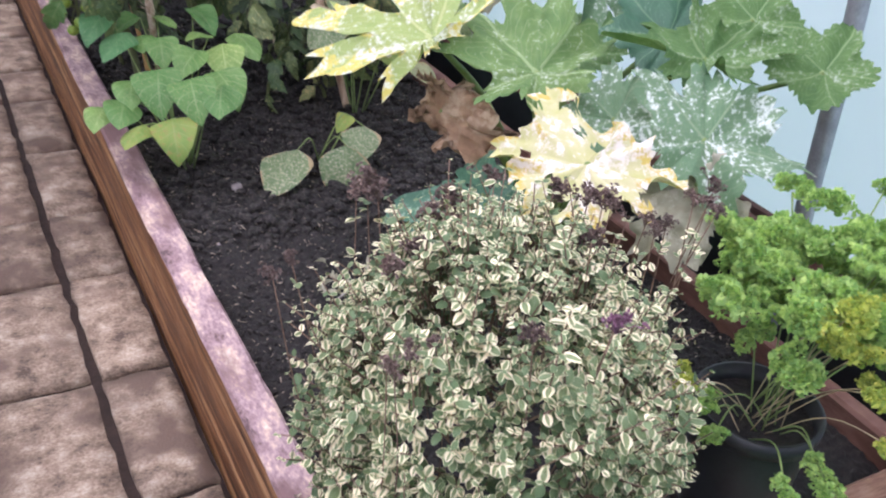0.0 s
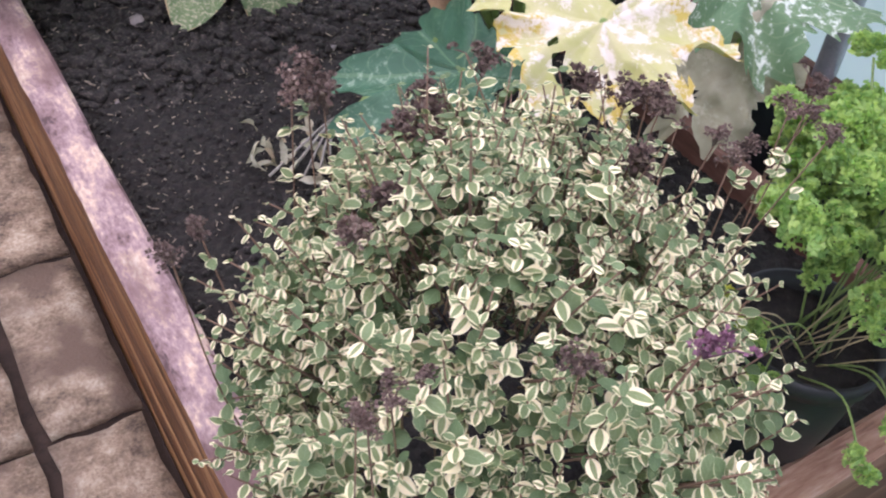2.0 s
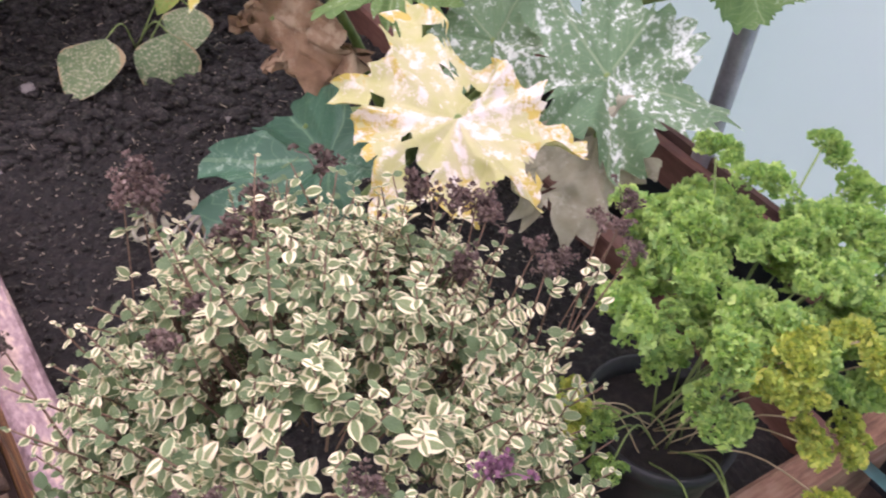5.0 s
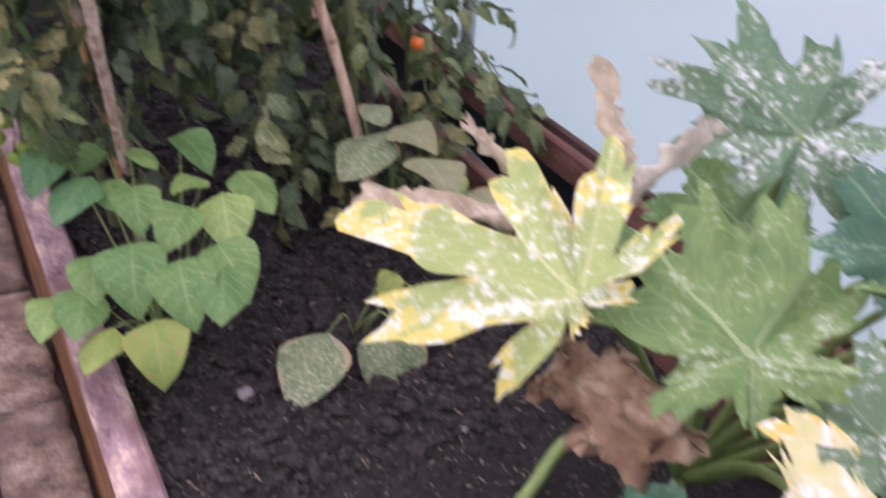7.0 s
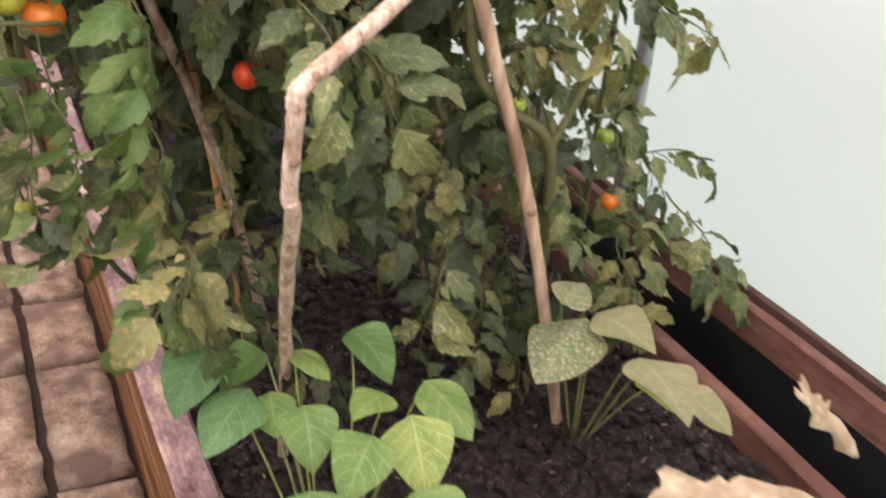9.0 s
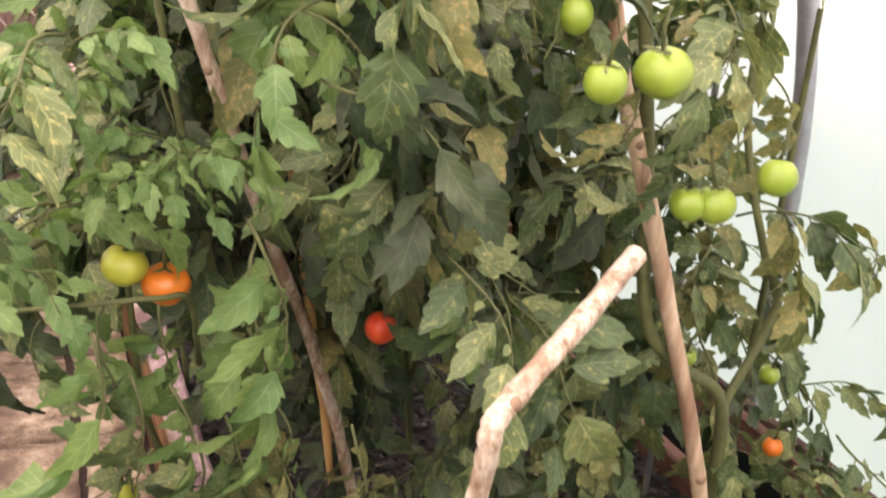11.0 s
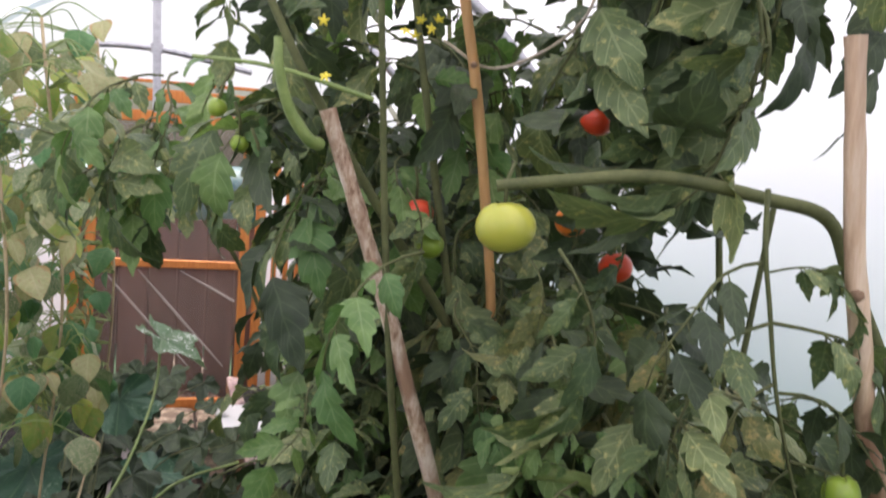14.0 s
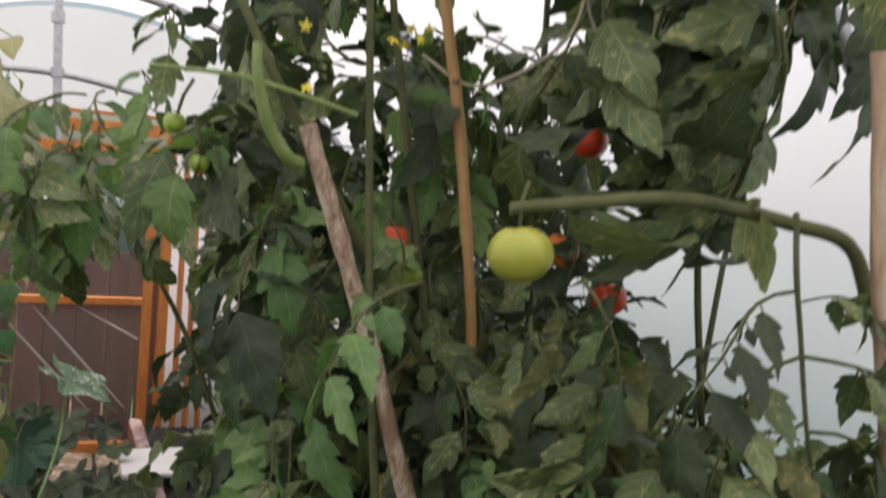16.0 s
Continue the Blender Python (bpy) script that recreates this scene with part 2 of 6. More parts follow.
M_BLADE = leaf_mat("grass_blade", (0.17, 0.31, 0.13), (0.09, 0.18, 0.08), spread=0.5)
M_WHITE = surface("white_board", [(0.3, (0.70, 0.68, 0.66)), (0.7, (0.82, 0.80, 0.78))], 5, 0.6, 60, 0.1, 0.001)
M_STRING = surface("jute_string", [(0.3, (0.40, 0.34, 0.26)), (0.7, (0.66, 0.58, 0.46))], 90, 0.9, 400, 0.4, 0.001)
M_FILM = film_mat("polythene", (0.95, 0.90, 0.96), 0.84, 0.05)
M_CLEAR = film_mat("clear_polythene", (0.62, 0.52, 0.48), 0.3, 0.86)
# Paler than the panels: glare on the creases is put into this colour.
M_FOLD = film_mat("polythene_glare_fold", (0.66, 0.58, 0.54), 0.3, 0.55)
M_OREG = leaf_mat("variegated_oregano", (0.23, 0.285, 0.13), (0.135, 0.185, 0.08), vein=(0.27, 0.33, 0.19), edge=(0.75, 0.70, 0.45), edge_at=0.69, spread=0.6, hue=0.07, thin=0.15, rough=0.5, veins=4.0, broad=3.5, mottle_scale=12, ragged=1.2, sway=0.75)
M_OSTEM = surface("brown_stem", [(0.3, (0.10, 0.055, 0.035)), (0.7, (0.24, 0.15, 0.10))], 40, 0.8, 200, 0.3, 0.001)
M_OFLOWER = surface("dry_flower", [(0.3, (0.05, 0.029, 0.025)), (0.5, (0.15, 0.096, 0.082)), (0.72, (0.42, 0.34, 0.28))], 160, 0.9, 500, 0.4, 0.001, per_object=0.6)
M_MAGENTA = surface("purple_flower", [(0.3, (0.13, 0.05, 0.085)), (0.7, (0.29, 0.14, 0.21))], 120, 0.8, 400, 0.4, 0.001)
M_PARS = leaf_mat("parsley_green", (0.50, 0.68, 0.24), (0.37, 0.56, 0.16), vein=(0.46, 0.62, 0.24), spread=0.5, hue=0.05, thin=0.40, rough=0.5)
M_PARSY = leaf_mat("parsley_yellow", (0.62, 0.66, 0.15), (0.46, 0.56, 0.12), vein=(0.6, 0.6, 0.2), spread=0.5, hue=0.06, thin=0.38)
M_PSTEM = surface("green_stalk", [(0.3, (0.13, 0.20, 0.05)), (0.7, (0.28, 0.36, 0.12))], 30, 0.5, 200, 0.2, 0.001)
M_DRYSTEM = surface("dry_stalk", [(0.3, (0.30, 0.22, 0.12)), (0.7, (0.58, 0.48, 0.30))], 30, 0.7, 200, 0.3, 0.001)
M_CGREEN = leaf_mat("courgette_green", (0.175, 0.275, 0.09), (0.09, 0.17, 0.06), vein=(0.36, 0.46, 0.24), mottle=(0.50, 0.56, 0.44), amount=0.16, mottle_scale=120, rough=0.55, gloss=0.2, thin=0.22, radial=5, soft=0.16, broad=14.0)
M_CBLUE = leaf_mat("courgette_dark", (0.062, 0.145, 0.085), (0.034, 0.088, 0.055), vein=(0.15, 0.25, 0.14), mottle=(0.30, 0.40, 0.30), amount=0.10, mottle_scale=90, rough=0.42, thin=0.12, edge=(0.34, 0.44, 0.16), edge_at=1.30, ragged=3.0, broad=8.0, radial=7, soft=0.2)
M_CMILD = leaf_mat("courgette_mildew", (0.20, 0.29, 0.16), (0.12, 0.21, 0.11), vein=(0.34, 0.41, 0.25), mottle=(0.72, 0.76, 0.71), amount=0.30, mottle_scale=95, rough=0.6, thin=0.18, radial=5, soft=0.12, broad=12.0)
M_CYELL = leaf_mat("courgette_yellow", (0.37, 0.42, 0.15), (0.26, 0.36, 0.115), vein=(0.56, 0.58, 0.28), edge=(0.60, 0.54, 0.13), edge_at=0.95, ragged=2.8, broad=9.0, mottle=(0.68, 0.70, 0.60), amount=0.42, mottle_scale=75, rough=0.6, thin=0.2, radial=7, soft=0.13, spread=0.1)
M_CPALE = leaf_mat("courgette_bleached", (0.62, 0.56, 0.38), (0.47, 0.48, 0.17), vein=(0.54, 0.51, 0.28), edge=(0.56, 0.44, 0.11), edge_at=0.95, ragged=3.4, broad=14.0, mottle=(0.78, 0.71, 0.66), amount=0.46, mottle_scale=50, rough=0.7, thin=0.2, radial=7, soft=0.12, spread=0.1)
M_CDRY = leaf_mat("dry_brown_leaf", (0.46, 0.30, 0.20), (0.28, 0.17, 0.11), vein=(0.36, 0.25, 0.17), mottle=(0.52, 0.38, 0.27), amount=0.4, mottle_scale=18, rough=0.8, thin=0.1, gloss=0.1)
M_CGREYS = surface("grey_shreds", [(0.3, (0.16, 0.14, 0.12)), (0.7, (0.42, 0.38, 0.34))], 40, 0.85, 200, 0.4, 0.002)
M_CGREY = leaf_mat("dry_grey_leaf", (0.52, 0.48, 0.38), (0.36, 0.33, 0.24), vein=(0.48, 0.44, 0.34), mottle=(0.60, 0.55, 0.45), amount=0.4, mottle_scale=20, rough=0.8, thin=0.15, gloss=0.1)
M_CTAN = leaf_mat("dry_tan_leaf", (0.47, 0.40, 0.28), (0.29, 0.225, 0.145), vein=(0.42, 0.35, 0.25), mottle=(0.54, 0.48, 0.36), amount=0.4, mottle_scale=30, rough=0.8, thin=0.15, gloss=0.1)
M_BEAN = leaf_mat("bean_green", (0.20, 0.33, 0.095), (0.11, 0.225, 0.052), vein=(0.34, 0.44, 0.19), mottle=(0.42, 0.45, 0.20), amount=0.30, mottle_scale=26, rough=0.42, thin=0.22, hue=0.05, veins=5.0, spread=0.6, broad=2.6, soft=0.16)
M_BEAND = leaf_mat("bean_dark", (0.10, 0.24, 0.095), (0.06, 0.16, 0.06), vein=(0.18, 0.31, 0.14), mottle=(0.24, 0.33, 0.17), amount=0.2, mottle_scale=26, rough=0.42, thin=0.2, veins=5.0, broad=2.6)
M_BEANY = leaf_mat("bean_yellow", (0.40, 0.43, 0.10), (0.20, 0.31, 0.07), vein=(0.36, 0.40, 0.15), edge=(0.42, 0.22, 0.09), edge_at=1.08, ragged=1.6, mottle=(0.38, 0.27, 0.10), amount=0.3, mottle_scale=9, thin=0.25, spread=0.5, veins=5.0, broad=2.2)
M_BEANS = leaf_mat("bean_speckled", (0.19, 0.26, 0.125), (0.125, 0.19, 0.085), vein=(0.30, 0.34, 0.19), edge=(0.42, 0.32, 0.18), edge_at=1.02, mottle=(0.47, 0.44, 0.30), amount=0.44, mottle_scale=26, thin=0.2, veins=5.0, broad=3.0)
M_TOM = leaf_mat("tomato_green", (0.15, 0.205, 0.085), (0.08, 0.118, 0.050), vein=(0.30, 0.36, 0.18), mottle=(0.36, 0.36, 0.14), amount=0.24, mottle_scale=85, rough=0.42, thin=0.2, spread=1.0, hue=0.07)
M_TOMB = leaf_mat("tomato_bright", (0.20, 0.315, 0.11), (0.115, 0.21, 0.07), vein=(0.32, 0.42, 0.20), rough=0.45, thin=0.3, spread=0.5, hue=0.04)
# Darkened copy of the tomato green: shade inside the foliage put into leaf colour.
M_TOM_SHADE = leaf_mat("tomato_shaded", (0.070, 0.098, 0.048), (0.034, 0.052, 0.027), vein=(0.12, 0.16, 0.08), rough=0.5, thin=0.18, spread=0.6)
M_TOMY = leaf_mat("tomato_blight", (0.235, 0.245, 0.095), (0.13, 0.15, 0.06), vein=(0.32, 0.31, 0.15), edge=(0.34, 0.22, 0.11), edge_at=1.06, mottle=(0.40, 0.32, 0.13), amount=0.35, mottle_scale=80, thin=0.22, spread=0.6)
M_TSTEM = surface("tomato_stem", [(0.3, (0.05, 0.062, 0.022)), (0.7, (0.14, 0.15, 0.055))], 30, 0.75, 300, 0.6, 0.001)
M_GREENF = fruit_mat("unripe_skin", (0.20, 0.31, 0.035), (0.30, 0.40, 0.06))
M_YELF = fruit_mat("turning_skin", (0.36, 0.39, 0.045), (0.46, 0.46, 0.08))
M_ORF = fruit_mat("orange_skin", (0.62, 0.14, 0.02), (0.70, 0.22, 0.03))
M_REDF = fruit_mat("red_skin", (0.62, 0.05, 0.02), (0.72, 0.09, 0.03))
M_YFLOWER = surface("yellow_petal", [(0.3, (0.75, 0.60, 0.04)), (0.7, (0.85, 0.75, 0.10))], 50, 0.6, 200, 0.2, 0.001)


# ---- mesh tools ----
def mesh_of(name, verts, faces, mats, uvs=None, idx=None, smooth=True):
    me = bpy.data.meshes.new(name)
    me.from_pydata([tuple(v) for v in verts], [], faces)
    for m in (mats if isinstance(mats, (list, tuple)) else [mats]):
        me.materials.append(m)
    if uvs is not None:
        lay = me.uv_layers.new(name="UVMap")
        vi = np.empty(len(me.loops), dtype=np.int32)
        me.loops.foreach_get("vertex_index", vi)
        lay.data.foreach_set("uv", np.asarray(uvs, dtype=np.float32)[vi].ravel())
    if idx is not None:
        me.polygons.foreach_set("material_index", np.asarray(idx, dtype=np.int32))
    if smooth:
        me.polygons.foreach_set("use_smooth", np.ones(len(me.polygons), dtype=bool))
    me.update()
    return me


class Shape:
    """Vertices, faces, blade coordinates and material slots, gathered before they become one mesh."""

    def __init__(self):
        self.v, self.f, self.uv, self.i = [], [], [], []

    def add(self, part_of, m=None, slot=0):
        v, f, uv = part_of
        k = len(self.v)
        self.v.extend([m @ Vector(p) for p in v] if m is not None else [Vector(p) for p in v])
        self.f.extend([tuple(a + k for a in q) for q in f])
        self.uv.extend(uv)
        self.i.extend([slot] * len(f))
        return self

    def mesh(self, name, mats):
        return mesh_of(name, self.v, self.f, mats, self.uv, self.i)


def tube(pts, radii, sides=6):
    pts = [Vector(p) for p in pts]
    if isinstance(radii, (int, float)):
        radii = [radii] * len(pts)
    v, f, uv = [], [], []
    up = Vector((0.3, 0.5, 0.8))
    for i, p in enumerate(pts):
        d = (pts[min(i + 1, len(pts) - 1)] - pts[max(i - 1, 0)]).normalized()
        a = d.cross(up)
        if a.length < 0.05:
            a = d.cross(Vector((1, 0, 0)))
        a.normalize()
        b = d.cross(a)
        for s in range(sides):
            w = 2 * math.pi * s / sides
            v.append(p + (a * math.cos(w) + b * math.sin(w)) * radii[i])
            uv.append((0.5, i / max(1, len(pts) - 1)))
    for i in range(len(pts) - 1):
        for s in range(sides):
            t = (s + 1) % sides
            f.append((i * sides + s, i * sides + t, (i + 1) * sides + t, (i + 1) * sides + s))
    last = (len(pts) - 1) * sides
    if sides >= 8:
        k = len(v)
        v += v[:sides] + v[last:last + sides]
        uv += [(0.5, 0.0)] * sides + [(0.5, 1.0)] * sides
        f += [tuple(reversed(range(k, k + sides))), tuple(range(k + sides, k + 2 * sides))]
    else:
        f += [tuple(reversed(range(sides))), tuple(range(last, last + sides))]
    return v, f, uv


def curve_pts(pts, n=8):
    """A smooth line through the points."""
    p = [Vector(q) for q in pts]
    p = [p[0] * 2 - p[1]] + p + [p[-1] * 2 - p[-2]]
    out = []
    for k in range(1, len(p) - 2):
        for j in range(n):
            t = j / n
            a, b, c, d = p[k - 1], p[k], p[k + 1], p[k + 2]
            out.append(0.5 * ((2 * b) + (c - a) * t + (2 * a - 5 * b + 4 * c - d) * t * t + (3 * b - a - 3 * c + d) * t ** 3))
    out.append(p[-2])
    return out


def blade(length, width, rng, teeth=0.0, tooth_n=6, fold=0.25, droop=0.6, wave=0.06, peak=0.4, nt=9, ns=4, twist=0.0, point=0.8, taper=2.0):
    """A leaf blade along +y from the origin, face up."""
    v, f, uv = [], [], []
    y = z = 0.0
    ph = rng.uniform(0, 6.28)
    for i in range(nt + 1):
        t = i / nt
        if t <= peak:
            w = math.sin(0.5 * math.pi * t / peak) ** 0.75 if t > 0 else 0.0
        else:
            w = max(0.0, 1 - ((t - peak) / (1 - peak)) ** taper) ** point
        w = max(w, 0.02)
        a = -droop * t
        if i:
            y += length / nt * math.cos(a)
            z += length / nt * math.sin(a)
        for j in range(ns + 1):
            s = -1 + 2 * j / ns
            x = s * w * width / 2
            if teeth:
                cut = 6.283 * t * tooth_n + (1.0 if s > 0 else 2.4)
                x *= 1 + teeth * abs(s) * (0.75 * math.cos(cut) + 0.5 * math.cos(1.6 * cut + ph) + 0.45 * math.cos(2.7 * cut))
            lift = abs(s) * w * width / 2 * fold + wave * length * math.sin(5 * t + 2.2 * s + ph) * abs(s) * w
            tw = twist * t
            v.append((x * math.cos(tw) - lift * math.sin(tw) * 0.5, y - 0.15 * width * teeth * abs(s), z + lift * math.cos(tw) + x * math.sin(tw)))
            uv.append((s * 0.5 + 0.5, t))
    for i in range(nt):
        for j in range(ns):
            a = i * (ns + 1) + j
            f.append((a, a + 1, a + ns + 2, a + ns + 1))
    return v, f, uv


def palm_leaf(size, rng, lobes=5, depth=0.35, teeth=0.07, cup=0.15, wave=0.05, rings=8, around=170, gap=0.5, crumple=0.0, holes=0.0, fall=0.34):
    """A lobed round blade with its stalk at the origin, spreading mostly to +y, face up; crumple folds it up as it dries."""
    v, f, uv = [(0, 0, 0)], [], [(0.5, 0.0)]
    ph = [rng.uniform(0, 6.28) for _ in range(10)]
    long = [rng.uniform(0.72, 1.15) for _ in range(lobes + 2)]
    half = math.pi - gap / 2
    for k in range(1, rings + 1):
        q = k / rings
        for a in range(around + 1):
            th = -half + 2 * half * a / around
            c = abs(th) / half
            warp = th + 0.07 * math.sin(2 * th + ph[0])
            u = min(0.9999, max(0.0, warp / half * 0.5 + 0.5)) * lobes
            near = int(u)
            off = abs(u - near - 0.5) * 2
            lobe = 1 - off ** (2.0 + 1.6 * (long[near] - 0.9))
            r = (0.98 - fall * c) * (1 + 0.04 * math.sin(3 * th + ph[5]))
            r *= 1 + (long[near] - 1) * lobe
            r *= 1 - depth * (1 - lobe) * (0.2 + 0.8 * q)
            if q > 0.6:
                jag = abs(math.sin(lobes * 2.6 * th + ph[1])) + 0.6 * abs(math.sin(lobes * 5.3 * th + ph[6])) - 0.9
                r *= 1 + teeth * jag * (q - 0.6) / 0.4
            r *= 1 + 0.10 * q * q * noise.noise((math.sin(th) * 4 + ph[2], math.cos(th) * 4, ph[3]))
            x, y = math.sin(th) * r * q * size, math.cos(th) * r * q * size
            z = cup * size * q * q + wave * size * q * (math.sin(4 * th + ph[2]) + 0.6 * math.sin(9 * th + ph[3]) * q)
            z += 0.05 * size * (1 - lobe) * q - 0.02 * size * math.exp(-(off / 0.12) ** 2) * q
            z += 0.014 * size * math.sin(34 * q + 6 * math.sin(11 * th)) + 0.03 * size * noise.noise((x / size * 5 + ph[8], y / size * 5, ph[9]))
            p = Vector((x, y, z))
            if crumple:
                p += noise.noise_vector(p / size * 2.2 + Vector((ph[8], ph[9], 0))) * size * crumple * q
                p += noise.noise_vector(p / size * 6.0) * size * crumple * 0.25 * q
            v.append(tuple(p))
            uv.append((0.5 + 0.5 * q * (1 if th > 0 else -1), (th / half * 0.5 + 0.5)))
    n = around + 1
    for a in range(around):
        f.append((0, 1 + a + 1, 1 + a))
    for k in range(rings - 1):
        for a in range(around):
            b = 1 + k * n + a
            if holes and k > 1 and noise.noise((v[b][0] / size * 4.5 + ph[0], v[b][1] / size * 4.5, ph[1])) > 0.62 - holes:
                continue
            f.append((b, b + 1, b + n + 1, b + n))
    return v, f, uv


def lobed_leaf(lobes, rng, notch=0.35, teeth=0.10, cup=0.10, wave=0.05, crumple=0.0, holes=0.0, rings=10, around=190):
    """A palmate blade with its stalk end at the origin, face up: lobes are (degrees from +y towards +x, length); the bays between them reach in by notch."""
    v, f, uv = [(0, 0, 0)], [], [(0.5, 0.5)]
    ph = [rng.uniform(0, 6.28) for _ in range(8)]
    tips = sorted((math.radians(a), r) for a, r in lobes)
    mean = sum(r for _, r in tips) / len(tips)
    tips = [(tips[-1][0] - 2 * math.pi, tips[-1][1])] + tips + [(tips[0][0] + 2 * math.pi, tips[0][1])]
    for k in range(1, rings + 1):
        q = k / rings
        for a in range(around):
            th = -math.pi + 2 * math.pi * a / around
            j = max(i for i in range(len(tips) - 1) if tips[i][0] <= th + 1e-9)
            (a0, r0), (a1, r1) = tips[j], tips[j + 1]
            u = min(1.0, max(0.0, (th - a0) / (a1 - a0)))
            gap = min(1.0, (a1 - a0) / 0.75)
            bay = math.sin(math.pi * u) ** 3
            r = (r0 + (r1 - r0) * u * u * (3 - 2 * u)) * (1 - notch * gap * bay * (0.45 + 0.55 * q))
            saw = (th * 5.1 + 0.4 * math.sin(3 * th + ph[1])) % 1.0
            r *= 1 + teeth * (q ** 4) * (0.55 - saw + 0.5 * noise.noise((math.cos(th) * 9, math.sin(th) * 9, ph[2])))
            x, y = math.sin(th) * r * q, math.cos(th) * r * q
            z = cup * mean * q * q + wave * mean * q * (math.sin(4 * th + ph[3]) + 0.7 * math.sin(9 * th + ph[4]) * q)
            rib = min(abs(th - t_[0]) for t_ in tips)
            z += mean * q * (0.05 * min(1.0, rib / 0.3) - 0.03 * math.exp(-(rib / 0.08) ** 2))
            z += 0.014 * mean * math.sin(26 * q - 8 * rib) * min(1.0, rib / 0.12) * q
            pt = Vector((x, y, z))
            pt += noise.noise_vector(pt / mean * 3 + Vector((ph[5], ph[6], 0))) * mean * 0.06 * q
            if crumple:
                pt += noise.noise_vector(pt / mean * 2.2 + Vector((ph[6], ph[7], 0))) * mean * crumple * q
                pt += noise.noise_vector(pt / mean * 6.5) * mean * crumple * 0.35 * q
            v.append(tuple(pt))
            uv.append((0.5 + 0.5 * q * (1 if th > 0 else -1), (th / math.pi * 0.5 + 0.5)))
    for a in range(around):
        b = (a + 1) % around
        f.append((0, 1 + b, 1 + a))
        for k in range(rings - 1):
            i, j = 1 + k * around + a, 1 + k * around + b
            if holes and k > 2 and noise.noise((v[i][0] / mean * 4 + ph[0], v[i][1] / mean * 4, ph[1])) > 0.60 - holes:
                continue
            f.append((i, j, j + around, i + around))
    return v, f, uv


def box_shape(x0, x1, y0, y1, z0, z1, rng=None, jit=0.0, bev=0.0):
    """A bevelled block, optionally with uneven corners."""
    bm = bmesh.new()
    bmesh.ops.create_cube(bm, size=1)
    for w in bm.verts:
        w.co = Vector(((x0 + x1) / 2 + w.co.x * (x1 - x0), (y0 + y1) / 2 + w.co.y * (y1 - y0), (z0 + z1) / 2 + w.co.z * (z1 - z0)))
        if rng:
            w.co += Vector([rng.uniform(-jit, jit) for _ in range(3)])
    if bev:
        bmesh.ops.bevel(bm, geom=bm.edges[:], offset=bev, segments=1, affect="EDGES")
    v = [w.co.copy() for w in bm.verts]
    bm.verts.index_update()
    f = [tuple(w.index for w in q.verts) for q in bm.faces]
    bm.free()
    return v, f, [(0.5, 0.5)] * len(v)


def part(name, shape, mats, parent=None, label="", m=None):
    ob = new(name, shape if isinstance(shape, bpy.types.Mesh) else shape.mesh(name, mats))
    if m is not None:
        ob.matrix_basis = m
    if parent is not None:
        ob.parent = parent
    if label:
        ob["label"] = label
    return ob


def thing(name, at, label, category, group="", kind=""):
    ob = new(name)
    ob.location = at
    ob.empty_display_size = 0.05
    return tagged(ob, label, category, group, kind)


def solid(shape_tuple):
    return Shape().add(shape_tuple)


def aim(at, direction, roll=0.0):
    """A pose whose +y runs along direction and whose face looks up as far as it can; roll turns it about +y (degrees)."""
    d = Vector(direction).normalized()
    side = d.cross(Vector((0, 0, 1)))
    if side.length < 0.02:
        side = Vector((1, 0, 0))
    side.normalize()
    up = side.cross(d)
    m = Matrix((side, d, up)).transposed().to_4x4()
    return Matrix.Translation(at) @ m @ pose(0, 0, 0, 0, roll, 0)


# ---- structure ----
SOIL, CENTRE, HALF, SPRING, RISE, GABLE = 0.235, -0.35, 1.75, 0.90, 1.83, 7.85
R = random.Random(3)


def hump(x, y):
    lumpy = min(1.0, max(0.25, (y - 1.3) / 0.9))
    return 0.018 * noise.noise((x * 3, y * 3, 0)) + lumpy * (0.018 * noise.noise((x * 14, y * 14, 4)) + 0.018 * noise.noise((x * 36, y * 36, 9))) + 0.007 * noise.noise((x * 75, y * 75, 2)) + 0.004 * noise.noise((x * 140, y * 140, 7))


def sheet(name, x0, x1, y0, y1, z, nx, ny, mat, rough=1.0, label="", category=""):
    v = [(x0 + (x1 - x0) * i / nx, y0 + (y1 - y0) * j / ny, z + rough * hump(x0 + (x1 - x0) * i / nx, y0 + (y1 - y0) * j / ny)) for j in range(ny + 1) for i in range(nx + 1)]
    f = [(j * (nx + 1) + i, j * (nx + 1) + i + 1, (j + 1) * (nx + 1) + i + 1, (j + 1) * (nx + 1) + i) for j in range(ny) for i in range(nx)]
    return tagged(new(name, mesh_of(name, v, f, mat)), label, category, kind="structure")


sheet("ground", -60, 60, -60, 60, -0.05, 120, 120, M_GRASS, 1.0, "flat green turf round the polytunnel", "ground")
sheet("path_bed", -0.56, 0.0, -2.0, 9.5, 0.022, 24, 200, M_JOINT, 0.15, "dark earth under and between the paving slabs", "path")
sheet("soil", 0.03, 1.13, 0.48, 7.6, SOIL, 200, 1000, M_SOIL, 1.0, "dark crumbly compost filling the raised bed", "soil")
# Sheet added under the base rail; its dark colour paints the shade there.
sheet("edge_soil", 1.2, 1.46, 0.42, 7.8, 0.03, 8, 120, M_JOINT, 0.5, "earth sheet under the base rail, made dark for the shade there", "soil")
sheet("soil_far", -1.95, -0.56, 0.5, 7.6, SOIL, 40, 200, M_SOIL, 1.0, "dark compost of the second raised bed", "soil")


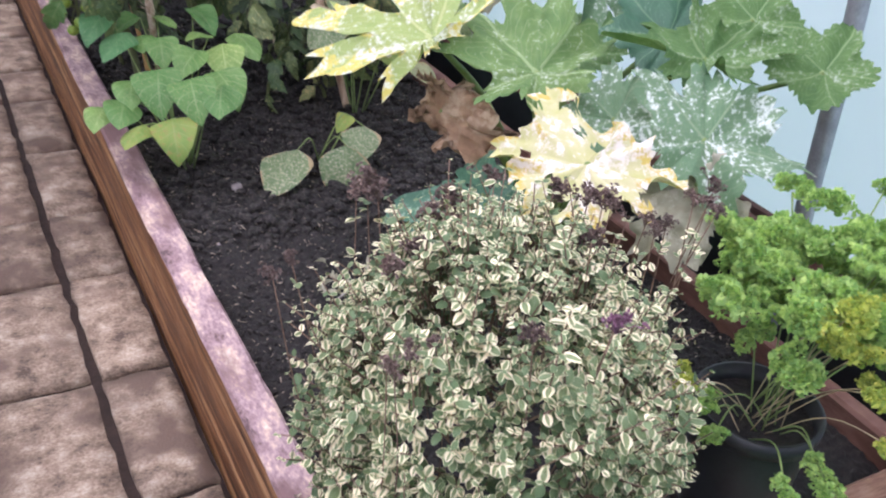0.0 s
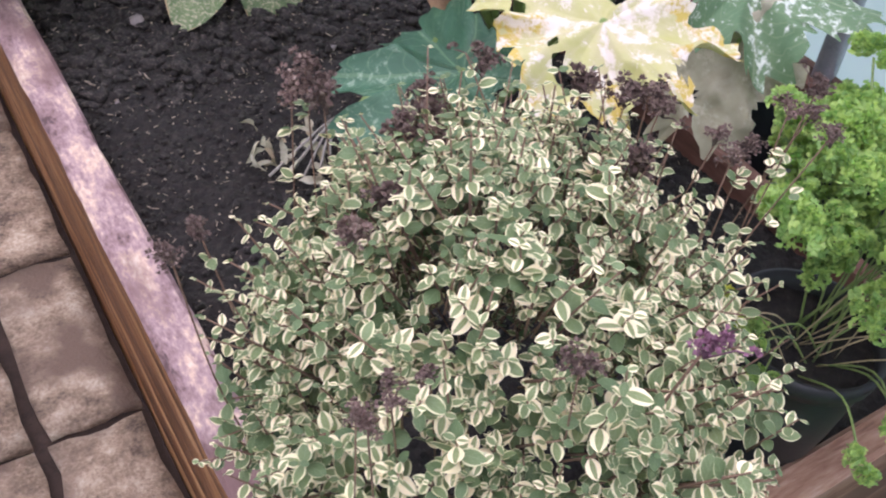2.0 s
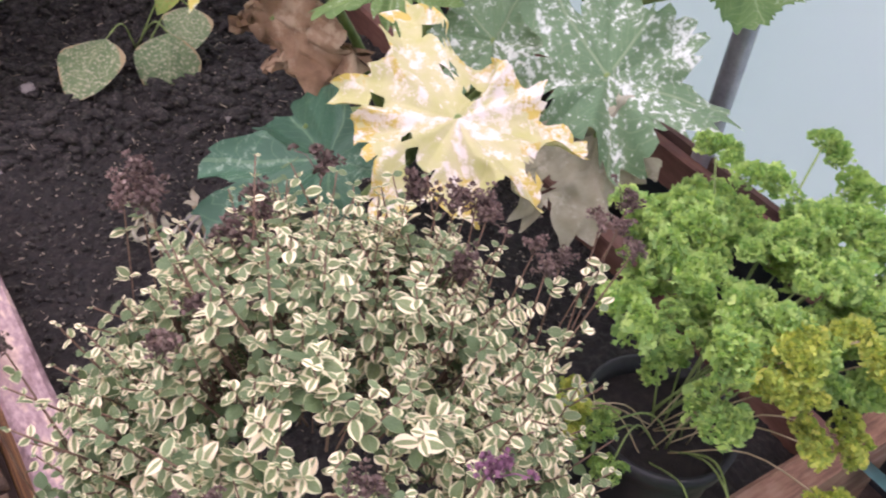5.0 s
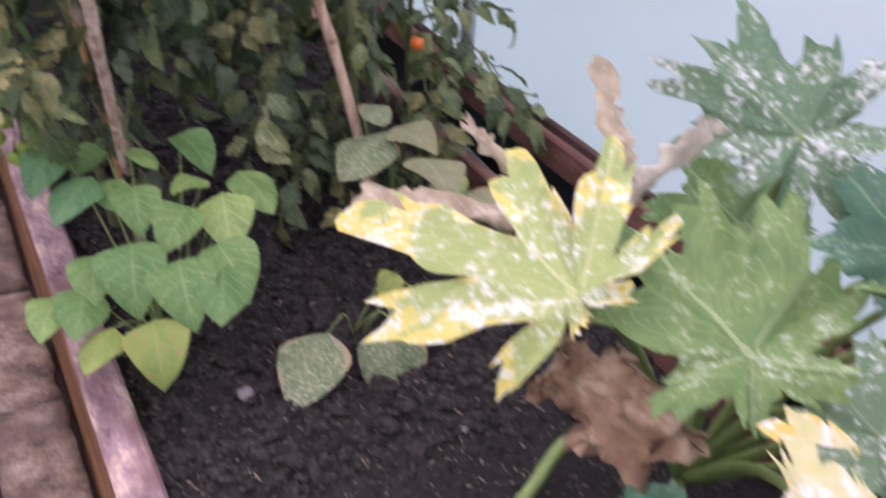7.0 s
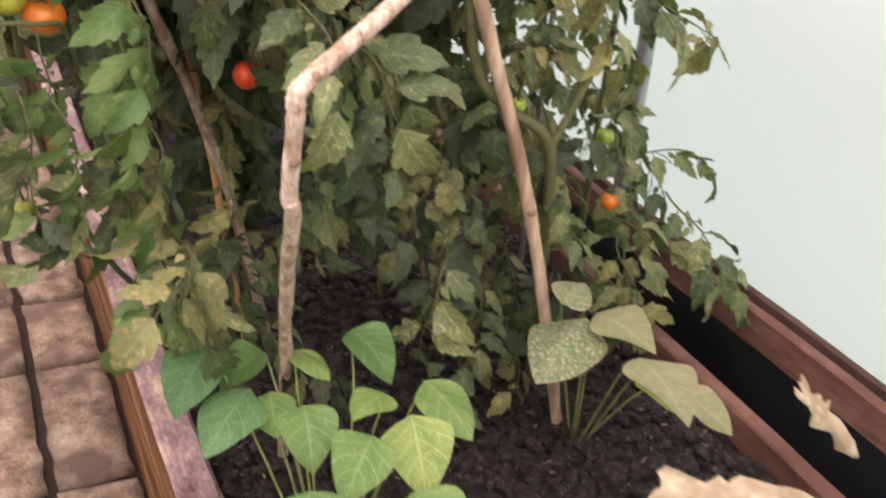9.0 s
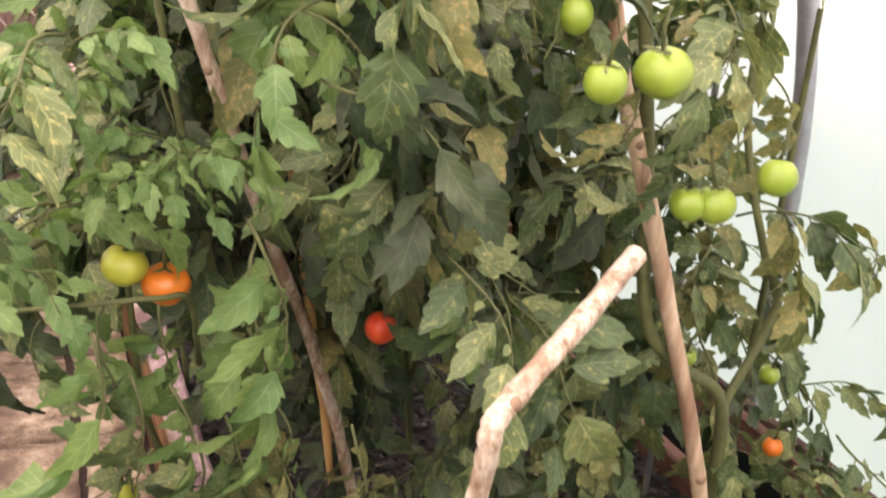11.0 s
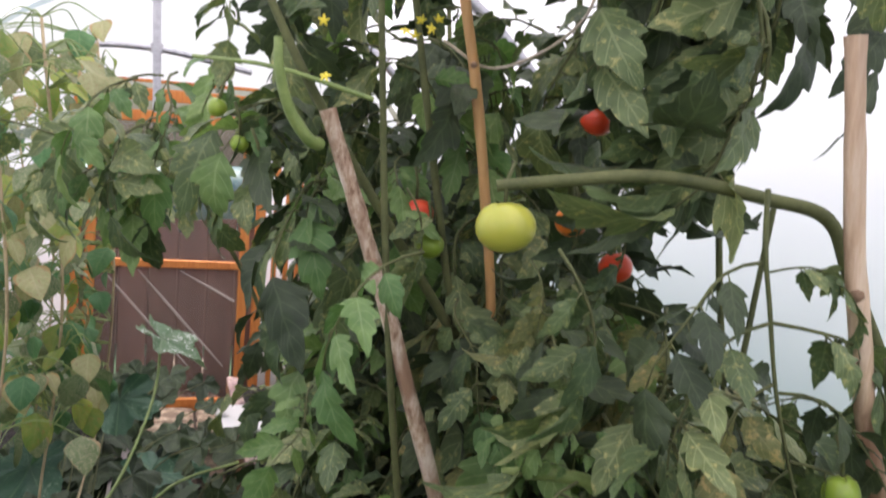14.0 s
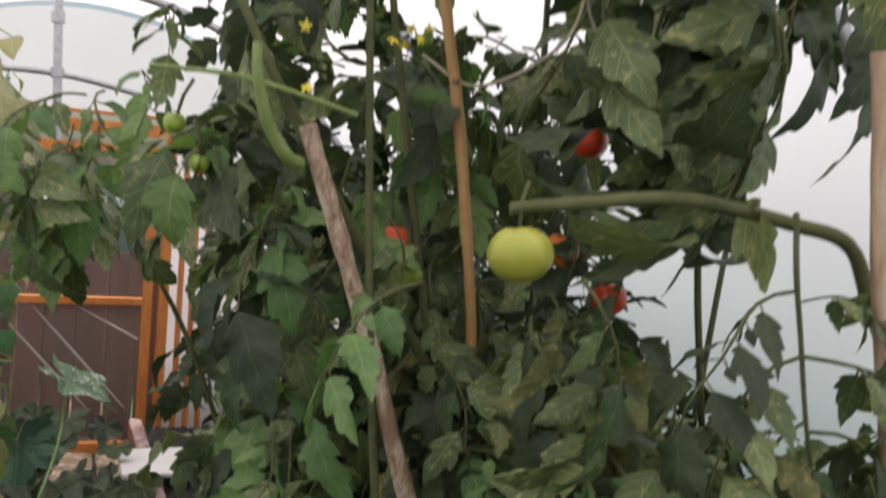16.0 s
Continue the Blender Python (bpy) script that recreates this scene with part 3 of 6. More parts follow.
def board(name, x0, x1, y0, y1, z0, z1, mats, label, seg=40, splay=0.0):
    """A timber board along y, its top a little worn and uneven; the first material is for the sides, the second for the top."""
    s = Shape()
    ring = [(x0, z0), (x0, z1 - 0.006), (x0 + 0.006, z1), (x1 - 0.008, z1), (x1, z1 - 0.008), (x1, z0)]
    n = len(ring)
    v, f, idx = [], [], []
    for k in range(seg + 1):
        y = y0 + (y1 - y0) * k / seg
        for i, (x, z) in enumerate(ring):
            d = 0.004 * noise.noise((y * 2.3, i * 3.0, 1.0)) + 0.0022 * noise.noise((y * 13, i * 5.0, 2.0))
            v.append((x + d + splay * max(0.0, 2.9 - max(0.6, y)), y, z + (d if 0 < i < n - 1 else 0)))
    for k in range(seg):
        for i in range(n):
            j = (i + 1) % n
            f.append((k * n + i, (k + 1) * n + i, (k + 1) * n + j, k * n + j))
            idx.append(1 if 1 <= i <= 3 else 0)
    f += [tuple(range(n)), tuple(reversed(range(seg * n, seg * n + n)))]
    idx += [0, 0]
    return tagged(new(name, mesh_of(name, v, f, mats, idx=idx, smooth=False)), label, "bed edging", kind="structure")


board("bed_board_path", 0.003, 0.077, 0.508, 7.6, -0.02, 0.30, [M_SIDE, M_TOP], "orange-brown stained board with a weathered pinkish top edging the raised bed", 160)
board("bed_board_film", 1.115, 1.158, 0.508, 7.6, -0.02, 0.30, [M_RED, M_RED], "dark red-brown board at the film side of the raised bed", 80)
board("base_rail", 1.295, 1.327, -2.0, 7.8, 0.305, 0.388, [M_RED, M_RED], "dark red-brown base rail that holds the tunnel film", 100, 0.03)
# Added black strip: paints the shade under the rail, where bright film would show.
board("film_skirt", 1.329, 1.334, -2.0, 7.8, -0.02, 0.375, [M_POT, M_POT], "black strip added behind the base rail to stand for the shade below it", 60, 0.03)
board("base_rail_cap", 1.336, 1.356, -2.0, 7.8, 0.32, 0.402, [M_BATTEN, M_BATTEN], "dark outer timber batten clamping the film", 60, 0.03)
board("bed_board_far", -0.57, -0.51, 0.6, 7.6, -0.02, 0.34, [M_GREYWOOD, M_GREYWOOD], "grey weathered board edging the second raised bed", 80)
board("base_rail_far", -2.12, -2.05, -2.0, 7.8, -0.02, 0.40, [M_RED, M_RED], "dark base rail along the far side of the tunnel", 40)
rot = new("bed_board_end", mesh_of("bed_board_end", *[box_shape(-0.01, 1.315, 0.449, 0.506, -0.02, 0.303, R, 0.004, 0.008)[i] for i in (0, 1)], [M_END], smooth=False))
tagged(rot, "thick reddish-brown timber closing the near end of the raised bed", "bed edging", kind="structure")

# teal sheet wedged between the bed and the base rail
sh = Shape()
N = 60
for k in range(N):
    y0, y1 = -0.9 + 4.45 * k / N, -0.9 + 4.45 * (k + 1) / N
    a, b = 0.02 * math.sin(y0 * 5), 0.02 * math.sin(y1 * 5)
    sh.add(([(1.163, y0, 0.262 + a * 0.3), (1.212, y0, 0.232 + a), (1.255, y0, 0.17 + a), (1.163, y1, 0.262 + b * 0.3), (1.212, y1, 0.232 + b), (1.255, y1, 0.17 + b)], [(0, 1, 4, 3), (1, 2, 5, 4)], [(0.5, 0.5)] * 6))
tagged(new("plastic_sheet", sh.mesh("plastic_sheet", M_TEAL)), "pale teal plastic sheet tucked behind the raised bed", "plastic sheet")
rail = Shape().add(tube([(1.342, -1.3, 0.02), (1.342, -0.4, 0.03), (1.342, 0.40, 0.03)], 0.024, 12))
tagged(new("ground_pipe", rail.mesh("ground_pipe", M_STEEL)), "grey metal pipe lying on the turf by the bed corner", "pipe")


def arch(r_off, n=40):
    """The outline of a hoop: legs up to the spring, then half an ellipse."""
    a, b = HALF + r_off, RISE + r_off
    pts = [(CENTRE + a, -0.05), (CENTRE + a, 0.45)]
    pts += [(CENTRE + a * math.cos(math.pi * k / n), SPRING + b * math.sin(math.pi * k / n)) for k in range(n + 1)]
    return pts + [(CENTRE - a, 0.45), (CENTRE - a, -0.05)]


prof = arch(0.03)
ys = [-2.0 + 0.3 * k for k in range(34)]
v, f = [], []
for y in ys:
    for i, (x, z) in enumerate(prof):
        d = 0.006 * noise.noise((x * 1.5, y * 1.2, z * 1.5))
        v.append((x + d, y, max(z, 0.02) + d))
n = len(prof)
for k in range(len(ys) - 1):
    for i in range(n - 1):
        f.append((k * n + i, k * n + i + 1, (k + 1) * n + i + 1, (k + 1) * n + i))
tagged(new("tunnel_film", mesh_of("tunnel_film", v, f, M_FILM)), "milky white polythene film of the tunnel", "tunnel film", kind="structure")


def gable(name, y, hole):
    """An end wall of film under the arch, with a doorway left open."""
    x0, x1, top = hole
    v, f = [], []
    cols = sorted([CENTRE - HALF + 2 * HALF * k / 24 for k in range(25)] + [x0, x1])
    for x in cols:
        q = max(0.0, 1 - ((x - CENTRE) / HALF) ** 2) ** 0.5
        lo = top if x0 <= x <= x1 else 0.0
        v += [(x, y, lo), (x, y, max(lo + 0.01, SPRING + RISE * q))]
    for k in range(len(cols) - 1):
        a, b = cols[k], cols[k + 1]
        if a >= x0 and b <= x1:
            f.append((2 * k, 2 * k + 2, 2 * k + 3, 2 * k + 1))
        else:
            lo = len(v)
            v += [(a, y, 0), (b, y, 0)]
            f.append((lo, lo + 1, 2 * k + 3, 2 * k + 1))
    return tagged(new(name, mesh_of(name, v, f, M_FILM, smooth=False)), "end wall of milky polythene film", "tunnel film", kind="structure")


gable("film_end_far", GABLE + 0.06, (-0.92, 0.20, 2.12))
gable("film_end_near", -2.0, (-0.9, 0.2, 2.0))
LEAN = 0.07
hoop0 = thing("tunnel_hoop", (CENTRE, -0.9, 0), "galvanised steel hoop carrying the tunnel film", "tunnel hoop", "hoops of the tunnel")
hs_ = Shape().add(tube([(x - CENTRE, LEAN * (z - 0.55), z) for x, z in arch(-0.005)], 0.024, 10))
part("pipe", hs_, M_STEEL, hoop0)
for y in (1.11, 3.12, 5.05, 7.0):
    copy_thing(hoop0, pose(CENTRE, y, 0))
brace = thing("tunnel_brace", (-0.47, 7.1, 0), "grey steel tube with clamps bracing the hoops", "brace")
part("tube", Shape().add(tube([(0.0, 0, 1.9), (-0.03, 0, 2.75)], 0.022, 10)), M_STEEL, brace)
part("clamp", Shape().add(tube([(-0.022, 0, 2.50), (-0.024, 0, 2.56)], 0.034, 10)), M_STEEL, brace)
part("clamp", Shape().add(tube([(-0.012, 0, 2.22), (-0.014, 0, 2.27)], 0.034, 10)), M_STEEL, brace)
part("cross_tube", Shape().add(tube(curve_pts([(-1.0, 0, 2.08), (-0.45, 0, 2.22), (0.0, 0, 2.24), (0.5, 0, 2.16)]), 0.016, 8)), M_STEEL, brace)

# ---- far doorway ----
door = thing("door", (-0.36, GABLE, 0), "closed timber-framed door with clear polythene panels", "door", kind="structure")


def stick_box(name, x0, x1, y0, y1, z0, z1, mat, parent, label="", org=(0, 0, 0)):
    v, f, uv = box_shape(x0 - org[0], x1 - org[0], y0 - org[1], y1 - org[1], z0 - org[2], z1 - org[2], R, 0.002, 0.004)
    return part(name, mesh_of(name, v, f, mat, smooth=False), mat, parent, label)


DO = (-0.36, GABLE, 0)
for a, b in ((-0.88, -0.82), (0.06, 0.12)):
    stick_box("stile", a, b, GABLE - 0.03, GABLE + 0.02, 0.02, 1.93, M_ORANGE, door, "", DO)
stick_box("rail", -0.82, 0.06, GABLE - 0.032, GABLE + 0.018, 0.95, 1.0, M_ORANGE, door, "", DO)
stick_box("rail", -0.82, 0.06, GABLE - 0.032, GABLE + 0.018, 0.02, 0.10, M_ORANGE, door, "", DO)
stick_box("rail", -0.82, 0.06, GABLE - 0.032, GABLE + 0.018, 1.86, 1.93, M_ORANGE, door, "", DO)
for z0, z1 in ((0.10, 0.95), (1.0, 1.86)):
    K = 10
    pv = [(-0.82 + 0.88 * i / K - DO[0], 0.006 * math.sin(3 * i + 9 * j), z0 + (z1 - z0) * j / K) for j in range(K + 1) for i in range(K + 1)]
    pf = [(j * (K + 1) + i, j * (K + 1) + i + 1, (j + 1) * (K + 1) + i + 1, (j + 1) * (K + 1) + i) for j in range(K) for i in range(K)]
    part("panel", mesh_of("panel", pv, pf, M_CLEAR), M_CLEAR, door, "clear creased polythene")
# Raised creases whose pale colour paints the streaks of glare on the door.
for x0 in (-0.78, -0.56, -0.30):
    z0, n_ = 0.93, 0.62 if x0 < -0.5 else 0.30
    fold = [(x0 + 0.55 * k / 8 - DO[0], -0.012 + 0.003 * math.sin(k), z0 - n_ * k / 8) for k in range(9) if x0 + 0.55 * k / 8 < 0.05]
    part("crease", Shape().add(tube(fold, [0.003 + 0.006 * math.sin(3.14 * (k + 0.5) / 9) for k in range(len(fold))], 5)), M_FOLD, door, "crease in the polythene, made pale for its streak of glare")
frame_ = thing("door_frame", (-0.36, GABLE, 0), "orange timber door frame with slatted head", "door frame", kind="structure")
for a, b in ((-0.97, -0.91), (0.155, 0.215), (0.27, 0.30), (0.345, 0.375), (0.42, 0.45)):
    stick_box("post", a, b, GABLE - 0.03, GABLE + 0.03, 0, 2.1, M_ORANGE, frame_, "", DO)
for z, h in ((1.99, 0.075), (2.10, 0.02)):
    stick_box("head_slat", -0.97, 0.215, GABLE - 0.045, GABLE - 0.032, z, z + h, M_ORANGE, frame_, "", DO)
table = thing("tray_table", (0.06, 6.6, 0), "white board laid on a dark crate near the door", "table")
stick_box("board", -0.10, 0.26, 6.4, 6.85, 0.30, 0.325, M_WHITE, table, "", (0.06, 6.6, 0))
stick_box("crate", -0.05, 0.22, 6.45, 6.8, 0.0, 0.30, M_POT, table, "", (0.06, 6.6, 0))

# fence and tank outside the door
fence = thing("fence", (-0.4, 8.2, 0), "tall brown vertical-board fence beyond the door", "fence")
for k in range(24):
    x = -2.4 + k * 0.19
    stick_box("board", x, x + 0.18, 8.2 + R.uniform(-0.008, 0.008), 8.225, 0, 1.24 + R.uniform(-0.02, 0.02), M_FENCE, fence, "", (-0.4, 8.2, 0))
tank = Shape().add(tube([(-2.2, 10.4, 1.25), (1.4, 10.4, 1.25)], 0.32, 20))
tagged(new("water_tank", tank.mesh("water_tank", M_TEAL)), "teal plastic tank standing behind the fence", "tank")
stand = Shape().add(box_shape(-2.0, 1.2, 10.25, 10.55, -0.05, 0.95, R, 0.004, 0.01))
tagged(new("tank_stand", stand.mesh("tank_stand", M_FENCE)), "timber stand under the teal tank", "stand")


# ---- stakes and canes ----
M_KNOT = surface("knot_wood", [(0.3, (0.14, 0.08, 0.05)), (0.7, (0.36, 0.24, 0.16))], 60, 0.8, 200, 0.6, 0.002)


def stake(name, pts, radii, mat, label, category="stake", sides=9, knots=0, rng=random.Random(5)):
    pts = [p + noise.noise_vector(p * 9) * 0.003 for p in curve_pts(pts, 8)]
    if isinstance(radii, tuple):
        radii = [radii[0] + (radii[1] - radii[0]) * k / (len(pts) - 1) for k in range(len(pts))]
    else:
        radii = [radii] * len(pts)
    radii = [r * (1 + 0.05 * (knots + 1) * noise.noise((k * 0.8, r * 900, 1))) for k, r in enumerate(radii)]
    base = pts[0]
    ob = thing(name, base, label, category)
    local = [p - base for p in pts]
    shaft = part("shaft", Shape().add(tube(local, radii, sides)), mat, ob)
    for k in range(knots):
        j = int((k + 0.7) / (knots + 0.4) * (len(local) - 1))
        d = (local[min(j + 1, len(local) - 1)] - local[j - 1]).normalized()
        o = Vector((-0.4, -1, 0.2)) + Vector((math.sin(k * 2.1), 0, math.cos(k * 1.7))) * 0.5
        o = (o - d * o.dot(d)).normalized()
        r = radii[j]
        knot = tube([local[j] + o * r * 0.55, local[j] + o * r * 0.95, local[j] + o * r * 1.22], [r * 0.75, r * 0.62, r * 0.22], 7)
        part("knot", Shape().add(knot), M_KNOT, shaft, "dark knot")
    return ob


stake("crooked_stick", [(0.225, 2.55, 0.20), (0.20, 2.47, 0.42), (0.15, 2.325, 0.74), (0.113, 2.20, 0.96), (0.104, 2.186, 1.0), (0.104, 2.165, 1.10), (0.103, 2.163, 1.128), (0.118, 2.172, 1.142), (0.20, 2.215, 1.182), (0.303, 2.271, 1.229)], (0.0100, 0.0112), M_STICK, "pale barkless crooked stick stuck in the compost", "stick", 9, 3)
stake("long_stake", [(0.315, 2.905, 0.20), (0.205, 2.88, 0.68), (0.035, 2.78, 1.14), (-0.10, 2.75, 1.54), (-0.192, 2.74, 1.785)], (0.0115, 0.0095), M_STICK, "long pale grey wooden stake leaning among the tomatoes", "stake", 9, 4)
stake("bamboo_cane", [(0.262, 2.90, 0.20), (0.19, 2.90, 0.69), (0.10, 2.87, 1.25), (0.04, 2.85, 1.69), (-0.04, 2.85, 2.12), (-0.08, 2.85, 2.35)], 0.0075, M_CANE, "thin golden bamboo cane", "cane", 8, 5)
stake("thin_cane", [(0.74, 2.96, 0.20), (0.70, 3.05, 0.5), (0.66, 3.12, 0.9)], 0.006, M_STICK, "thin grey stick in the compost", "cane", 7, 1)
stake("round_post", [(0.80, 2.45, 0.20), (0.645, 2.47, 0.75), (0.50, 2.48, 1.12), (0.37, 2.47, 1.42), (0.305, 2.46, 1.66), (0.275, 2.46, 1.885)], (0.0125, 0.0105), M_POST, "long round wooden post with a sawn top, leaning from the compost", "post", 10, 3)
stake("steel_cane", [(1.02, 3.0, 0.20), (0.98, 3.0, 1.3)], 0.007, M_STEEL, "thin grey metal cane by the film", "cane", 8, 0)


# ---- tomato plants ----
def leaflet(length, rng, big=1.0, fine=True):
    """A pointed tomato leaflet along +y: a few forward lobes on each side, blistered and drooping."""
    width = length * rng.uniform(0.52, 0.68) * big
    if not fine:
        return blade(length, width, rng, fold=rng.uniform(-0.2, 0.3), droop=rng.uniform(0.3, 1.2), peak=0.35, nt=6, ns=2, point=0.9, taper=1.5)
    nt, ns = 18, 4
    lobes, deep, shift = rng.choice((3, 3.5, 4)), rng.uniform(0.36, 0.62), rng.uniform(0, 0.5)
    fold, droop, twist, ph = rng.uniform(-0.25, 0.35), rng.uniform(0.3, 1.5), rng.uniform(-0.8, 0.8), rng.uniform(0, 6)
    v, f, uv = [], [], []
    y = z = 0.0
    for i in range(nt + 1):
        t = i / nt
        w = math.sin(0.5 * math.pi * min(1.0, t / 0.28)) ** 0.8 if t < 0.28 else max(0.0, 1 - ((t - 0.28) / 0.72) ** 1.45) ** 0.95
        w = max(w, 0.03)
        if i:
            y += length / nt * math.cos(droop * t)
            z -= length / nt * math.sin(droop * t)
        for j in range(ns + 1):
            s_ = -1 + 2 * j / ns
            cut = (t * lobes + shift + (0.18 if s_ > 0 else 0.0)) % 1.0
            jag = deep * (1 - 0.55 * t) * (1 - cut) ** 1.3 * abs(s_) ** 2
            x = s_ * w * width / 2 * (1 - jag)
            lift = abs(s_) * w * width / 2 * fold + 0.05 * length * math.sin(7 * t + 2.5 * s_ + ph) * abs(s_) * w + 0.014 * length * math.sin(21 * t + ph) * (1 - abs(s_))
            tw = twist * t
            v.append((x * math.cos(tw) - lift * math.sin(tw) * 0.5, y + 0.10 * width * cut * abs(s_) * w, z + lift * math.cos(tw) + x * math.sin(tw)))
            uv.append((s_ * 0.5 + 0.5, t))
    for i in range(nt):
        for j in range(ns):
            a = i * (ns + 1) + j
            f.append((a, a + 1, a + ns + 2, a + ns + 1))
    return v, f, uv


def tomato_leaf(rng, length):
    """A drooping compound leaf along +y: a stalk, three pairs of lobed leaflets, small ones between, and a larger one at the tip."""
    s = Shape()
    sag = rng.uniform(0.7, 1.7)
    pts = []
    y = z = 0.0
    for k in range(9):
        a = 0.25 - sag * k / 8
        pts.append(Vector((0.01 * math.sin(k), y, z)))
        y += length / 8 * math.cos(a)
        z += length / 8 * math.sin(a)
    s.add(tube(pts, [0.0028 - 0.0002 * k for k in range(9)], 5), slot=1)
    for k, size in ((2, 0.34), (3, 0.11), (4, 0.42), (5, 0.10), (6, 0.40)):
        for side in (-1, 1):
            sz = size * length * rng.uniform(0.8, 1.15)
            ang = side * rng.uniform(42, 75)
            m = Matrix.Translation(pts[k] + Vector((0, rng.uniform(-0.006, 0.006), 0))) @ pose(0, 0, 0, rng.uniform(-60, 0), side * rng.uniform(-35, 35), -ang)
            s.add(leaflet(sz, rng, 1.0, size > 0.2), m @ pose(0, 0.014, 0))
            s.add(tube([m @ Vector((0, 0, 0)), m @ Vector((0, 0.016, 0))], 0.0014, 4), slot=1)
    s.add(leaflet(0.52 * length, rng, 1.1), Matrix.Translation(pts[-1]) @ pose(0, 0, 0, -45 * sag, 0, rng.uniform(-20, 20)))
    return s


RL = random.Random(11)
LEAFSHAPES = [tomato_leaf(RL, 0.25) for _ in range(10)]
TOMLEAF = {}
for key, mat in (("g", M_TOM), ("b", M_TOMB), ("d", M_TOM_SHADE), ("y", M_TOMY)):
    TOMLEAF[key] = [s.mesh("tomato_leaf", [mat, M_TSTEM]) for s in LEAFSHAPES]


def fruit_mesh(r, squash, ribs, mat, rng):
    n, k = 20, 12
    v, f, uv = [], [], []
    for i in range(k + 1):
        t = math.pi * i / k
        for j in range(n):
            w = 2 * math.pi * j / n
            rr = r * math.sin(t) * (1 + 0.035 * math.cos(ribs * w) * math.sin(t))
            dip = 0.16 * r * math.exp(-(t / 0.35) ** 2)
            v.append((rr * math.cos(w), rr * math.sin(w), r * squash * math.cos(t) - dip))
            uv.append((0.5, i / k))
    for i in range(k):
        for j in range(n):
            f.append((i * n + j, (i + 1) * n + j, (i + 1) * n + (j + 1) % n, i * n + (j + 1) % n))
    fruit, s = Shape().add((v, f, uv)), Shape()
    for j in range(5):
        s.add(blade(r * 0.8, r * 0.22, rng, droop=-0.3, nt=4, ns=2, fold=0.2), pose(0, 0, r * squash * 0.9, rng.uniform(-25, 5), 0, j * 72 + rng.uniform(-15, 15)))
    s.add(tube([(0, 0, r * squash * 0.85), (0.002, 0.003, r * squash + 0.02), (0.01, 0.006, r * squash + 0.04)], 0.0022, 5))
    return fruit.mesh("tomato", mat), s.mesh("calyx", M_TSTEM)


def hang_fruit(parent, made, m):
    ob = part("tomato", made[0], None, parent, m=m)
    part("calyx", made[1], None, ob, "green star-shaped calyx")


# Camera standpoint; leaves in its line to the OPEN points are left out.
EYE_STAND = Vector((-0.31, 1.65, 1.66))
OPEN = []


# Camera positions and the gaps that its view needs from each of them.
EYE_LATE, EYE_MIDDLE, EYE_EARLY = Vector((-0.408, 1.724, 1.76)), Vector((-0.318, 1.656, 1.687)), Vector((-0.25, 1.56, 1.56))
FILM = ((28.0, 31.8, -7.0, -0.6), (33.5, 37.2, -4.6, 0.8), (38.5, 41.5, -9.0, 4.0))
SKY = ((20.8, 28.0, 8.4, 13.2), (33.5, 47.0, -2.4, 1.4), (40.0, 47.0, -9.5, 4.0), (30.4, 39.5, -5.6, -2.6), (33.0, 36.5, -9.0, -5.6), (37.6, 40.0, -12.0, -5.6), (-6.5, -0.6, 3.0, 13.5))
HOLLOW = ((24.0, 33.0, -42.0, -38.0), (22.5, 27.5, -33.0, -26.5), (43.5, 51.5, -15.5, -4.5))


def bearing(p, eye):
    d = p - eye
    return math.degrees(math.atan2(d.x, d.y)), math.degrees(math.atan2(d.z, math.hypot(d.x, d.y)))


def sky_gap(p, slack=0.0):
    """Gaps between the leaves fitted to the camera's view, in degrees across and up from its positions, through which
    the film shows.
    """
    for eye, gaps, reach in ((EYE_LATE, SKY, 9.0), (EYE_MIDDLE, FILM, 9.0), (EYE_EARLY, HOLLOW, 3.1)):
        across, up = bearing(p, eye)
        if p.y < reach and any(a - slack < across < b + slack and c - slack < up < e + slack for a, b, c, e in gaps):
            return True
    return False


def blocks_gap(p, direct, sc):
    """Whether a hanging leaf would close one of the gaps."""
    d = direct.normalized()
    return any(sky_gap(p + d * k * sc - Vector((0, 0, 2.0 * (k * sc) ** 2)), w) for k, w in ((0.0, 0.0), (0.1, 0.7), (0.19, 0.8), (0.28, 0.4)))


def hides_from_camera(p, gap=0.055):
    """Whether a leaf at p would hide fruit, stakes or doorway from the camera."""
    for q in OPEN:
        way = (EYE_STAND - q).normalized()
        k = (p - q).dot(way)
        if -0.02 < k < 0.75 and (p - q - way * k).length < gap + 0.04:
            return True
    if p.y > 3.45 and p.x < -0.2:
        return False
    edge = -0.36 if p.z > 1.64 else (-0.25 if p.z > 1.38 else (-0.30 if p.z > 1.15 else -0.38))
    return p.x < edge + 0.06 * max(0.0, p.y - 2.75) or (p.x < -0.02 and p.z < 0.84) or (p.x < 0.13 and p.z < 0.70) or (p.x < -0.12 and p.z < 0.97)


def near_path(p):
    return p.y < 2.18 - 0.25 * max(0.0, p.x) and p.z > 0.5


